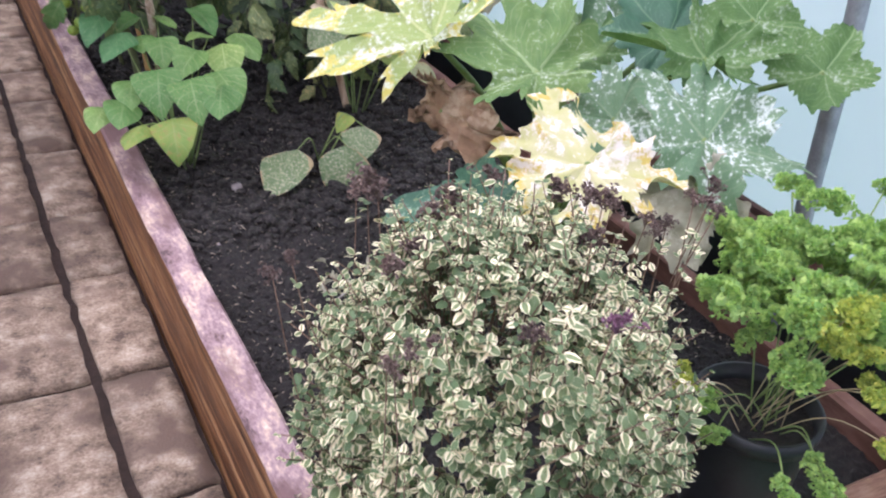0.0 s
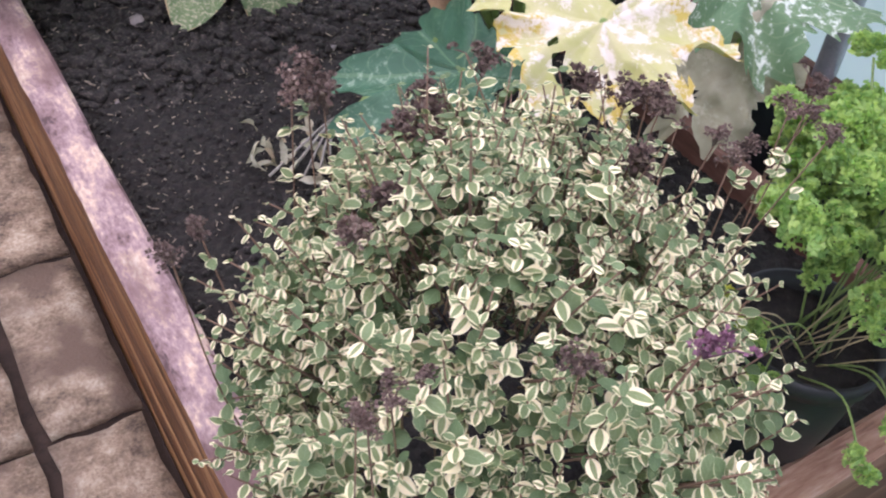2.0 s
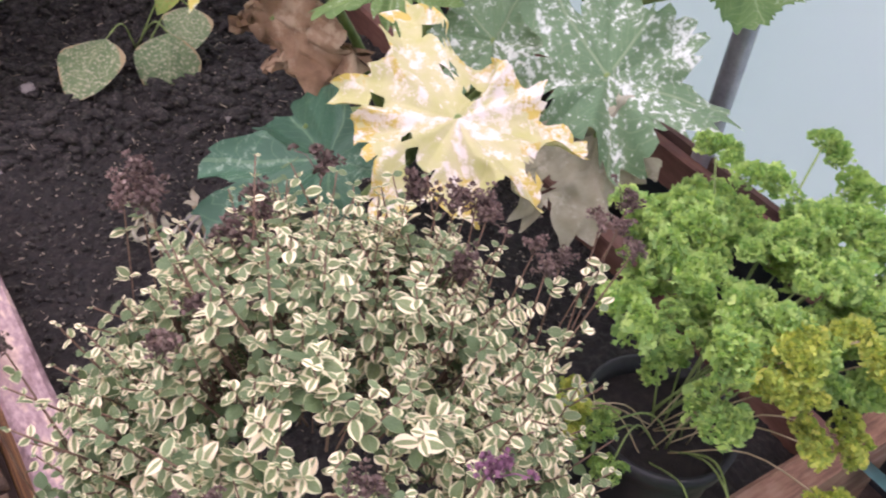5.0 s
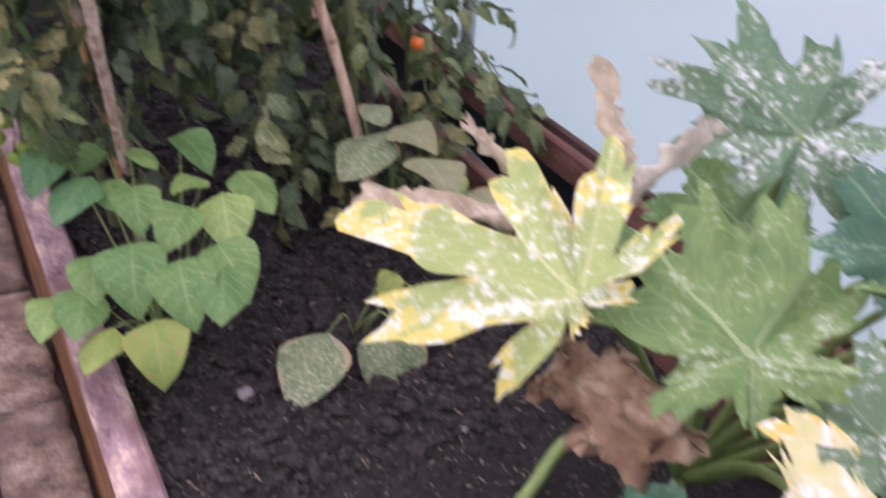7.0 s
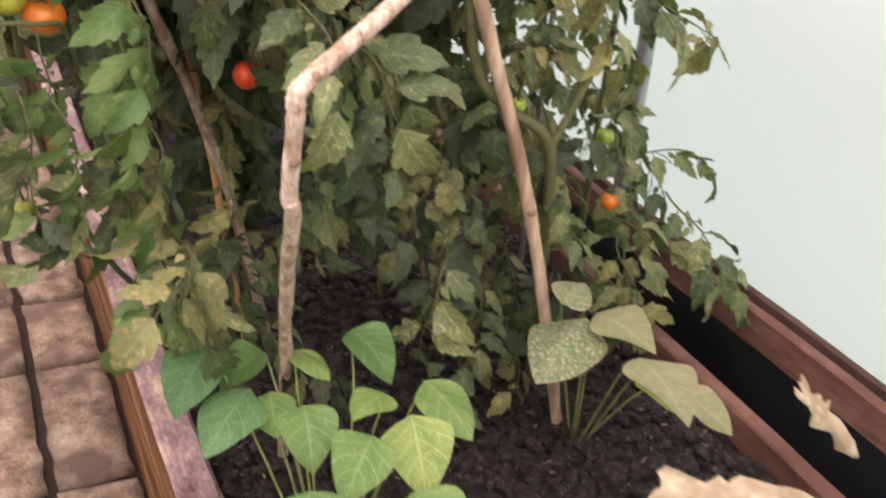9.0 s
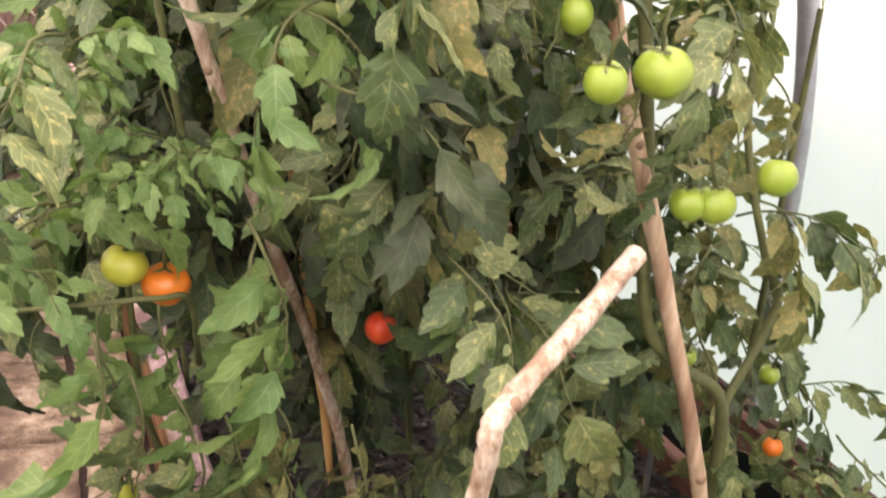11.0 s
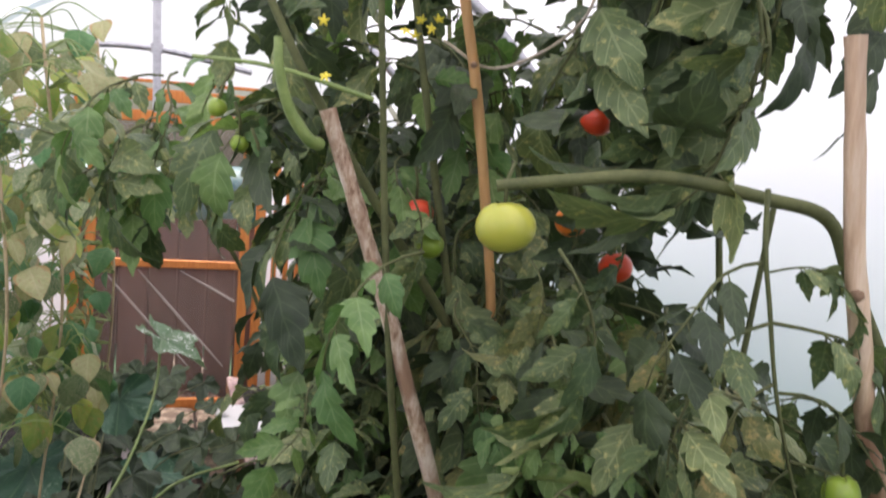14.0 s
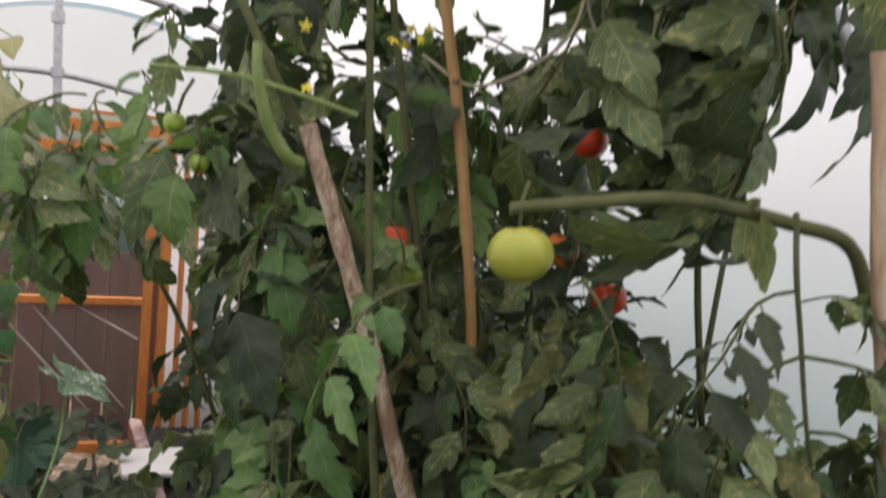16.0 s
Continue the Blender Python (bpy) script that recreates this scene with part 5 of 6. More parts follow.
for q in spots:
    q = Vector(q) - oreg.location
    sc = RO.uniform(0.85, 1.25) if q.y > 0.05 and q.x > -0.15 else RO.uniform(0.55, 0.8)
    part("flower_head", RO.choice(HMESH), None, oreg, m=Matrix.Translation(q) @ pose(0, 0, 0, RO.uniform(-30, 30), RO.uniform(-30, 30), RO.uniform(0, 360)) @ Matrix.Diagonal((sc, sc, sc, 1)))
    low = q * 0.86 + Vector((RO.uniform(-0.03, 0.03), RO.uniform(-0.03, 0.03), -0.22))
    part("flower_stem", Shape().add(tube(curve_pts([tuple(low), tuple(q.lerp(low, 0.5) + Vector((RO.uniform(-0.012, 0.012), RO.uniform(-0.012, 0.012), 0))), tuple(q)], 4), 0.0009, 5)), M_OSTEM, oreg)
    for k in range(7):
        c = q.lerp(low, RO.uniform(0.12, 0.75))
        for e in (1, -1):
            out_ = Vector((RO.uniform(-1, 1), RO.uniform(-1, 1), RO.uniform(-0.1, 0.6)))
            sz = RO.uniform(0.010, 0.018)
            oreg_leaf(aim(c, out_, RO.uniform(-35, 35)) @ Matrix.Diagonal((sz, sz, sz, 1)))
part("flower_head", MMESH, None, oreg, "faded magenta flower head", Matrix.Translation(Vector((0.235, 0.440, 0.90)) - oreg.location) @ Matrix.Diagonal((0.9, 0.9, 0.9, 1)))
part("flower_stem", Shape().add(tube(curve_pts([(0.01, -0.03, 0.12), (0.03, -0.11, 0.45), (0.035, -0.142, 0.65)], 4), 0.0014, 5)), M_OSTEM, oreg)

tagged(part("foliage", crown, M_OREG, oreg), kind="stuff")
tagged(part("twig_tangle", twigs, M_OSTEM, oreg), kind="stuff")

# ---- parsley in its pot ----
RP = random.Random(41)
POT = Vector((0.735, 0.59, SOIL - 0.005))
pot = thing("plant_pot", POT, "round black plastic pot standing on the compost", "plant pot")
ring = []
prof_ = [(0.078, 0.0), (0.092, 0.12), (0.100, 0.232), (0.107, 0.234), (0.109, 0.265), (0.102, 0.266), (0.096, 0.238), (0.0, 0.236)]
pv, pf = [], []
for r, z in prof_:
    for j in range(36):
        pv.append((r * math.cos(j * math.pi / 18), r * math.sin(j * math.pi / 18), z))
for i in range(len(prof_) - 1):
    for j in range(36):
        pf.append((i * 36 + j, i * 36 + (j + 1) % 36, (i + 1) * 36 + (j + 1) % 36, (i + 1) * 36 + j))


def used(v, f):
    keep = sorted({i for q in f for i in q})
    at = {i: k for k, i in enumerate(keep)}
    return [v[i] for i in keep], [tuple(at[i] for i in q) for q in f]


part("body", mesh_of("body", *used(pv, pf[:36 * 2]), [M_POT]), None, pot)
part("rim", mesh_of("rim", *used(pv, pf[36 * 2:36 * 6]), [M_POT]), None, pot)
part("potting_soil", mesh_of("potting_soil", *used(pv, pf[36 * 6:]), [M_SOIL]), None, pot)
pars = thing("parsley", POT + Vector((0, 0, 0.235)), "lush curly parsley with some yellowed sprigs growing from a black pot", "herb plant")


def curl_cluster(rng, r):
    """A frilly clump of small crisped leaflets."""
    s = Shape()
    for k in range(44):
        d = Vector((rng.gauss(0, 1), rng.gauss(0, 1), rng.gauss(0.35, 0.7))).normalized()
        p = Vector((d.x, d.y, d.z * 0.7)) * r * rng.uniform(0.45, 1.0)
        n, c = 10, 3
        v, f, uv = [(0, 0, 0)], [], [(0.5, 0)]
        size, ph = r * rng.uniform(0.30, 0.5), rng.uniform(0, 6)
        for q in (1, 2, 3):
            for j in range(n + 1):
                th = -1.6 + 3.2 * j / n
                rr = size * q / 3 * (1 + 0.18 * math.sin(7 * th + ph))
                v.append((rr * math.sin(th), rr * math.cos(th), size * 0.34 * (q / 3) ** 2 * math.sin(6.5 * th + ph)))
                uv.append((0.5 + th / 6.4, q / 3))
        for j in range(n):
            f.append((0, 2 + j, 1 + j))
            for q in range(2):
                a = 1 + q * (n + 1) + j
                f.append((a, a + 1, a + n + 2, a + n + 1))
        s.add((v, f, uv), aim(p, d + Vector((rng.uniform(-0.6, 0.6), rng.uniform(-0.6, 0.6), 0.3)), rng.uniform(-90, 90)))
    return s


CLUST = [curl_cluster(RP, 0.042) for _ in range(5)]


def frill(rng, n, spread):
    s = Shape()
    for j in range(n):
        w = Vector((rng.gauss(0, 1), rng.gauss(0, 1), rng.gauss(0.3, 0.7))).normalized()
        c, k = rng.choice(CLUST), rng.uniform(0.45, 0.68)
        s.add((c.v, c.f, c.uv), Matrix.Translation((w.x * spread, w.y * spread, w.z * spread * 0.6)) @ pose(0, 0, 0, rng.uniform(-30, 30), rng.uniform(-30, 30), rng.uniform(0, 360)) @ Matrix.Diagonal((k, k, k, 1)))
    return s


FRILLS = [frill(RP, 7, 0.038) for _ in range(5)]
PG = [c.mesh("sprig", M_PARS) for c in FRILLS]
PY = [c.mesh("sprig", M_PARSY) for c in FRILLS]


def sprig(place, scale, yellow=False):
    q = Vector(place) - pars.location
    ob = part("sprig", RP.choice(PY if yellow else PG), None, pars, "yellowed sprig" if yellow else "", Matrix.Translation(q) @ pose(0, 0, 0, RP.uniform(-30, 30), RP.uniform(-30, 30), RP.uniform(0, 360)) @ Matrix.Diagonal((scale, scale, scale, 1)))
    tagged(ob, kind="stuff")
    return q


domes = []
tries = 0
while len(domes) < 62 and tries < 6000:
    tries += 1
    d = Vector((RP.gauss(0, 1), RP.gauss(0, 1), RP.gauss(0.4, 0.7))).normalized()
    if d.z < -0.35:
        continue
    c = Vector((0.805, 0.57, 0.70)) + Vector((d.x * 0.175, d.y * 0.165, d.z * 0.125)) * RP.uniform(0.6, 1.05) * (1 + 0.30 * noise.noise(d * 3.1))
    if all((c - o).length > 0.047 for o in domes):
        domes.append(c)


def stalk_to(q, mat, r=0.0017):
    foot = (q.x * 0.12 + RP.uniform(-0.03, 0.03), q.y * 0.12 + RP.uniform(-0.03, 0.03), -0.005)
    mid = q * 0.55 + Vector((RP.uniform(-0.015, 0.015), RP.uniform(-0.015, 0.015), 0.035))
    part("stalk", Shape().add(tube(curve_pts([foot, tuple(mid), tuple(q)], 5), r, 5)), mat, pars)


REACH = [(1.049, 0.711, 0.776), (1.065, 0.638, 0.748), (1.137, 0.545, 0.711), (1.018, 0.534, 0.709), (1.017, 0.582, 0.734), (0.85, 0.742, 0.795), (0.946, 0.469, 0.702)]
for k, c in enumerate(domes + [Vector(q) for q in REACH]):
    q = sprig(c, RP.uniform(0.58, 0.82), False)
    if k % 9 == 0 or k >= len(domes):
        stalk_to(q, M_PSTEM)
YELLOWED = [(0.643, 0.468, 0.754), (0.672, 0.462, 0.768), (0.686, 0.432, 0.725), (0.701, 0.409, 0.673), (0.761, 0.436, 0.784), (0.792, 0.402, 0.778), (0.786, 0.394, 0.64), (0.733, 0.346, 0.603), (0.703, 0.446, 0.781), (0.571, 0.645, 0.562), (0.562, 0.634, 0.535), (0.574, 0.631, 0.557)]
for c in YELLOWED:
    q = sprig(c, RP.uniform(0.56, 0.74), True)
    stalk_to(q, M_DRYSTEM, 0.0012)
TRAILING = [(0.647, 0.404, 0.552), (0.591, 0.403, 0.533), (0.63, 0.367, 0.555), (0.621, 0.604, 0.525), (0.574, 0.595, 0.499), (0.599, 0.555, 0.5)]
for c in TRAILING:
    q = sprig(c, RP.uniform(0.4, 0.55), False)
    stalk_to(q, M_PSTEM, 0.0016)

# ---- courgette ----
RC = random.Random(51)
CB = Vector((0.93, 1.48, SOIL))
cour = thing("courgette_plant", CB, "sprawling courgette plant with mildewed yellowing lobed leaves", "courgette plant")


def big_leaf(hub, normal, lobes, mat, label, notch=0.35, cup=0.06, wave=0.05, stalk=True, bend=0.12, crumple=0.0, holes=0.0, teeth=0.12):
    """A courgette leaf: its stalk end at hub, its face along normal; lobes are (degrees, length) in the blade."""
    q, n = Vector(hub) - CB, Vector(normal).normalized()
    along = (Vector((0, 1, 0)) - n * n.y).normalized()
    m = Matrix.Translation(q) @ Matrix((along.cross(n), along, n)).transposed().to_4x4()
    part("leaf", Shape().add(lobed_leaf(lobes, RC, notch, teeth, cup, wave, crumple, holes)), mat, cour, label, m)
    if stalk:
        mid = q * 0.5 + Vector((-0.03, 0.0, bend))
        part("stalk", Shape().add(tube(curve_pts([(0, 0, 0.02), tuple(mid), tuple(q)], 6), [0.0115 - 0.0005 * k for k in range(13)], 8)), M_PSTEM, cour)


big_leaf((0.497, 1.378, 0.866), (-0.57, -0.10, 0.81), [(-97, 0.135), (-52, 0.255), (-21, 0.375), (15, 0.25), (54, 0.205), (92, 0.15), (140, 0.06), (-150, 0.05)], M_CYELL, "yellow mildewed leaf with deep lobes", 0.66, 0.0, 0.08, teeth=0.28)
big_leaf((0.657, 1.243, 0.831), (-0.35, -0.35, 0.87), [(-140, 0.10), (-88, 0.13), (-40, 0.20), (-7, 0.24), (22, 0.225), (51, 0.21), (88, 0.175), (150, 0.11)], M_CGREEN, "broad green lobed leaf", 0.44, 0.06, 0.12, teeth=0.2)
big_leaf((0.579, 0.948, 0.788), (-0.35, -0.20, 0.91), [(-152, 0.13), (-114, 0.185), (-68, 0.14), (-34, 0.17), (14, 0.20), (60, 0.09), (100, 0.12), (140, 0.17), (178, 0.17)], M_CPALE, "bleached cream and yellow dying leaf", 0.30, 0.0, 0.10, crumple=0.16, holes=0.16, teeth=0.13)
big_leaf((0.483, 1.097, 0.645), (-0.36, 0.10, 0.93), [(-163, 0.15), (-117, 0.165), (-85, 0.20), (-55, 0.19), (-12, 0.165), (16, 0.16), (100, 0.10), (150, 0.13)], M_CBLUE, "small dark blue-green leaf with nibbled holes", 0.40, 0.06, 0.10, bend=0.05, holes=0.05)
big_leaf((0.41, 1.0, 0.53), (-0.25, -0.2, 0.9), [(-150, 0.09), (-80, 0.11), (-10, 0.09), (60, 0.10), (130, 0.09)], M_CBLUE, "small dark blue-green leaf", 0.3, 0.03, bend=0.02)
big_leaf((0.762, 1.113, 0.775), (-0.5, -0.5, 0.7), [(-160, 0.09), (-100, 0.10), (-40, 0.10), (0, 0.11), (38, 0.115), (75, 0.10), (130, 0.09)], M_CMILD, "grey-green mildewed leaf", 0.28, 0.10, 0.10, teeth=0.2)
big_leaf((0.841, 0.948, 0.795), (-0.35, -0.4, 0.85), [(-151, 0.15), (-100, 0.14), (-60, 0.13), (-9, 0.165), (41, 0.165), (100, 0.15), (150, 0.185)], M_CMILD, "broad grey-green mildewed leaf", 0.34, 0.08, 0.13, teeth=0.2)
big_leaf((0.976, 1.125, 0.872), (-0.21, -0.31, 0.93), [(-100, 0.12), (-55, 0.21), (-28, 0.14), (28, 0.12), (78, 0.14), (119, 0.19), (170, 0.11)], M_CGREEN, "green lobed leaf by the film with a folded edge", 0.40, 0.20, 0.15, teeth=0.2)
# Takes the dark leaf colour to paint the shade that it stands in.
big_leaf((1.03, 1.30, 0.85), (-0.3, -0.4, 0.8), [(-120, 0.12), (-60, 0.14), (0, 0.15), (60, 0.14), (120, 0.12)], M_CBLUE, "green leaf by the film, its shade put into a dark colour", 0.25, 0.05)
big_leaf((1.14, 1.18, 0.92), (-0.4, -0.5, 0.7), [(-120, 0.10), (-50, 0.12), (10, 0.13), (70, 0.12), (130, 0.10)], M_CGREEN, "green lobed leaf by the film", 0.28, 0.05)
big_leaf((1.20, 1.02, 0.86), (-0.4, -0.4, 0.8), [(-120, 0.10), (-50, 0.12), (10, 0.12), (70, 0.12), (130, 0.10)], M_CGREEN, "green lobed leaf by the film", 0.28, 0.08)
big_leaf((0.997, 1.52, 0.931), (-0.51, -0.61, 0.61), [(-171, 0.165), (-125, 0.155), (-88, 0.13), (-49, 0.185), (-24, 0.235), (0, 0.20), (20, 0.225), (55, 0.14), (94, 0.16), (140, 0.13)], M_CMILD, "leaf white with mildew", 0.46, 0.05, 0.12, teeth=0.22)
big_leaf((1.05, 1.62, 0.70), (-0.3, -0.3, 0.9), [(-120, 0.13), (-50, 0.16), (10, 0.16), (70, 0.15), (130, 0.12)], M_CGREEN, "shaded green lobed leaf", 0.3)
big_leaf((0.800, 0.90, 0.735), (-0.55, -0.5, 0.62), [(-123, 0.16), (-89, 0.17), (-50, 0.12), (20, 0.08), (99, 0.08), (177, 0.10)], M_CGREY, "withered grey hanging leaf", 0.3, -0.05, crumple=0.22, holes=0.10)
big_leaf((0.54, 1.40, 0.70), (-0.75, -0.55, 0.3), [(-165, 0.14), (-130, 0.11), (-80, 0.06), (0, 0.05), (80, 0.06), (140, 0.12), (175, 0.15)], M_CDRY, "crumpled dry brown leaf", 0.10, 0.30, 0.10, crumple=0.6, teeth=0.03)


def dry_strip(pts, width, mat, label, rng=RC):
    """A dead blade, curled along its length and frayed at its edges."""
    line = curve_pts([Vector(p) - CB for p in pts], 6)
    v, f, uv = [], [], []
    n = len(line)
    for i, p in enumerate(line):
        t = i / (n - 1)
        along = (line[min(i + 1, n - 1)] - line[max(i - 1, 0)]).normalized()
        side = along.cross(Vector((-0.5, -0.8, 0.35))).normalized()
        face = side.cross(along)
        w = width * (0.45 + 0.55 * math.sin(3.14 * min(1, 0.12 + t * 0.7)) ** 0.7) * (1 + 0.55 * noise.noise((t * 7, width * 50, 1)))
        for j in range(9):
            a = (j / 8 - 0.5) * 2.2
            ragged = 1 + 0.75 * noise.noise((t * 13, 5.0 if a > 0 else 9.0, width * 70))
            q = p + side * math.sin(a) * w * 0.6 * ragged + face * (math.cos(a * 1.6 + 2 * t) - 0.5) * w * 0.30 + along * 0.03 * t ** 4 * noise.noise((j * 0.9, width * 90, 4))
            v.append(q + noise.noise_vector(q * 40) * 0.008)
            uv.append((j / 8, t))
    for i in range(n - 1):
        for j in range(8):
            k = i * 9 + j
            f.append((k, k + 1, k + 10, k + 9))
    part("dead_leaf", Shape().add((v, f, uv)), mat, cour, label)


dry_strip([(0.72, 1.57, 0.84), (0.70, 1.57, 0.91), (0.735, 1.66, 0.955), (0.768, 1.74, 1.0)], 0.050, M_CTAN, "upright dry tan leaf")
dry_strip([(0.72, 1.57, 0.86), (0.78, 1.56, 0.90), (0.82, 1.55, 0.95), (0.83, 1.54, 0.97)], 0.05, M_CGREY, "grey dead leaf")
dry_strip([(0.64, 1.66, 0.76), (0.55, 1.72, 0.775), (0.46, 1.76, 0.785), (0.40, 1.80, 0.79)], 0.045, M_CTAN, "pale rolled dead leaf")
dry_strip([(0.66, 1.75, 0.80), (0.61, 1.78, 0.85), (0.575, 1.80, 0.89)], 0.022, M_CTAN, "dry tan leaf tip")
part("stalk", Shape().add(tube(curve_pts([Vector(q) - CB for q in ((0.525, 1.495, 0.262), (0.64, 1.55, 0.29), (0.77, 1.60, 0.32), (0.93, 1.52, 0.34))], 6), [0.010 + 0.0003 * k for k in range(19)], 8)), M_PSTEM, cour, "thick pale old stalk")
bud = Shape()
for j in range(5):
    bud.add(blade(0.05, 0.02, RC, nt=5, ns=2, droop=-0.4, fold=0.4), pose(0, 0, 0, 60, 0, j * 72))
part("flower", bud, M_ORF, cour, "withered orange flower", Matrix.Translation(Vector((0.42, 0.89, 0.60)) - CB))

# ---- bean plants ----
RB = random.Random(61)


def bean_leaf_mesh(rng, mat):
    return Shape().add(blade(1.0, 0.86, rng, fold=rng.uniform(-0.30, 0.30), droop=rng.uniform(0.3, 1.3), wave=0.07, peak=0.32, nt=14, ns=8, point=0.95, taper=1.6)).mesh("leaf", [mat])


BM = {k: [bean_leaf_mesh(RB, m) for _ in range(5)] for k, m in (("g", M_BEAN), ("d", M_BEAND), ("y", M_BEANY), ("s", M_BEANS), ("p", M_BEANP))}


def bean_bush(base, label, leaves):
    """leaves: (stalk end, tip, kind); each hangs from its own thin stalk, which starts at the foot."""
    base = Vector(base)
    ob = thing("bean_plant", base, label, "bean plant", "bean plants in the bed")
    for at, tip, kind in leaves:
        q, d = Vector(at) - base, Vector(tip) - Vector(at)
        size = d.length * (1.16 if kind == "s" else 1.02)
        part("leaf", RB.choice(BM[kind]), None, ob, m=aim(q, d + Vector((0, 0, 0.25 * d.length)), RB.uniform(-14, 14)) @ Matrix.Diagonal((size, size, size, 1)))
        foot = Vector((q.x * 0.12 + RB.uniform(-0.012, 0.012), q.y * 0.12 + RB.uniform(-0.012, 0.012), 0))
        mid = foot.lerp(q, 0.6) + Vector((RB.uniform(-0.012, 0.012), RB.uniform(-0.012, 0.012), 0.05))
        part("stalk", Shape().add(tube(curve_pts([tuple(foot), tuple(mid), tuple(q)], 5), [0.0026 - 0.0001 * k for k in range(11)], 5)), M_PSTEM, ob)
    return ob


def bean_plant(base, label, leaves, vines=(), sway=28):
    """leaves: (tip-side place, yaw, tilt, size, kind); each hangs from its own thin stalk, which starts at the foot or at the nearest vine."""
    base = Vector(base)
    ob = thing("bean_plant", base, label, "bean plant", "bean plants in the bed")
    nodes = []
    for pts in vines:
        pp = curve_pts([Vector(p) - base for p in pts], 8)
        nodes += pp
        part("vine", Shape().add(tube(pp, 0.0045, 6)), M_DRYSTEM, ob)
    for at, yaw, tilt, size, kind in leaves:
        q = Vector(at) - base
        yaw, tilt = yaw + RB.uniform(-sway, sway), tilt + RB.uniform(-0.6, 0.5) * sway
        m = Matrix.Translation(q) @ pose(0, 0, 0, 0, 0, yaw) @ pose(0, 0, 0, -tilt, RB.uniform(-20, 20), 0) @ Matrix.Diagonal((size, size, size, 1))
        part("leaf", RB.choice(BM[kind]), None, ob, m=m)
        foot = min(nodes, key=lambda n: (n - q).length) if nodes else Vector((q.x * 0.15 + RB.uniform(-0.012, 0.012), q.y * 0.15 + RB.uniform(-0.012, 0.012), 0))
        mid = foot.lerp(q, 0.55) + Vector((RB.uniform(-0.015, 0.015), RB.uniform(-0.015, 0.015), 0.04))
        part("stalk", Shape().add(tube(curve_pts([tuple(foot), tuple(mid), tuple(q)], 5), [0.0026 - 0.0001 * k for k in range(11)], 5)), M_PSTEM, ob)
    return ob


bean_bush((0.20, 2.20, SOIL), "bean plant with broad pale green heart-shaped leaves, some yellowing", [
    ((0.291, 2.41, 0.61), (0.335, 2.309, 0.582), "g"), ((0.377, 2.298, 0.568), (0.413, 2.186, 0.533), "g"), ((0.30, 2.28, 0.575), (0.225, 2.24, 0.60), "g"),
    ((0.109, 2.366, 0.57), (0.016, 2.286, 0.537), "d"), ((0.068, 2.447, 0.599), (-0.024, 2.368, 0.567), "d"), ((0.138, 2.357, 0.563), (0.12, 2.277, 0.546), "g"),
    ((0.173, 2.297, 0.574), (0.155, 2.20, 0.535), "g"), ((0.25, 2.21, 0.563), (0.175, 2.13, 0.535), "g"), ((0.321, 2.23, 0.568), (0.298, 2.115, 0.511), "g"),
    ((0.134, 2.159, 0.54), (0.091, 2.035, 0.475), "g"), ((0.194, 2.081, 0.538), (0.173, 1.955, 0.485), "g"), ((0.27, 2.102, 0.543), (0.292, 1.98, 0.50), "g"),
    ((0.266, 2.053, 0.529), (0.227, 1.94, 0.49), "g"), ((0.072, 2.203, 0.499), (0.045, 2.10, 0.475), "g"), ((-0.005, 2.173, 0.446), (-0.055, 2.087, 0.435), "g"),
    ((0.04, 2.149, 0.471), (0.009, 2.045, 0.445), "g"), ((0.069, 2.064, 0.436), (-0.003, 1.989, 0.42), "y"), ((0.13, 2.031, 0.458), (0.112, 1.91, 0.41), "y"),
    ((0.19, 2.40, 0.60), (0.23, 2.33, 0.59), "g"), ((0.15, 2.42, 0.59), (0.06, 2.40, 0.57), "g")])
bean_bush((0.56, 2.12, SOIL), "small bean plant with speckled drooping leaves", [
    ((0.470, 2.045, 0.315), (0.365, 1.955, 0.245), "s"), ((0.600, 2.01, 0.325), (0.562, 1.90, 0.225), "s"), ((0.680, 2.075, 0.345), (0.630, 1.99, 0.285), "s"), ((0.66, 2.12, 0.36), (0.60, 2.09, 0.34), "y")])
bean_bush((0.80, 2.40, SOIL), "pale bean seedlings beside the leaning post", [
    ((0.70, 2.40, 0.585), (0.775, 2.43, 0.60), "s"), ((0.742, 2.375, 0.56), (0.61, 2.31, 0.53), "s"), ((0.76, 2.37, 0.57), (0.80, 2.24, 0.565), "p"), ((0.765, 2.24, 0.56), (0.76, 2.08, 0.545), "p"), ((0.86, 2.30, 0.47), (0.84, 2.20, 0.44), "y"), ((0.90, 2.25, 0.44), (0.95, 2.15, 0.40), "p")])

# ---- plants across the path ----
RF = random.Random(71)
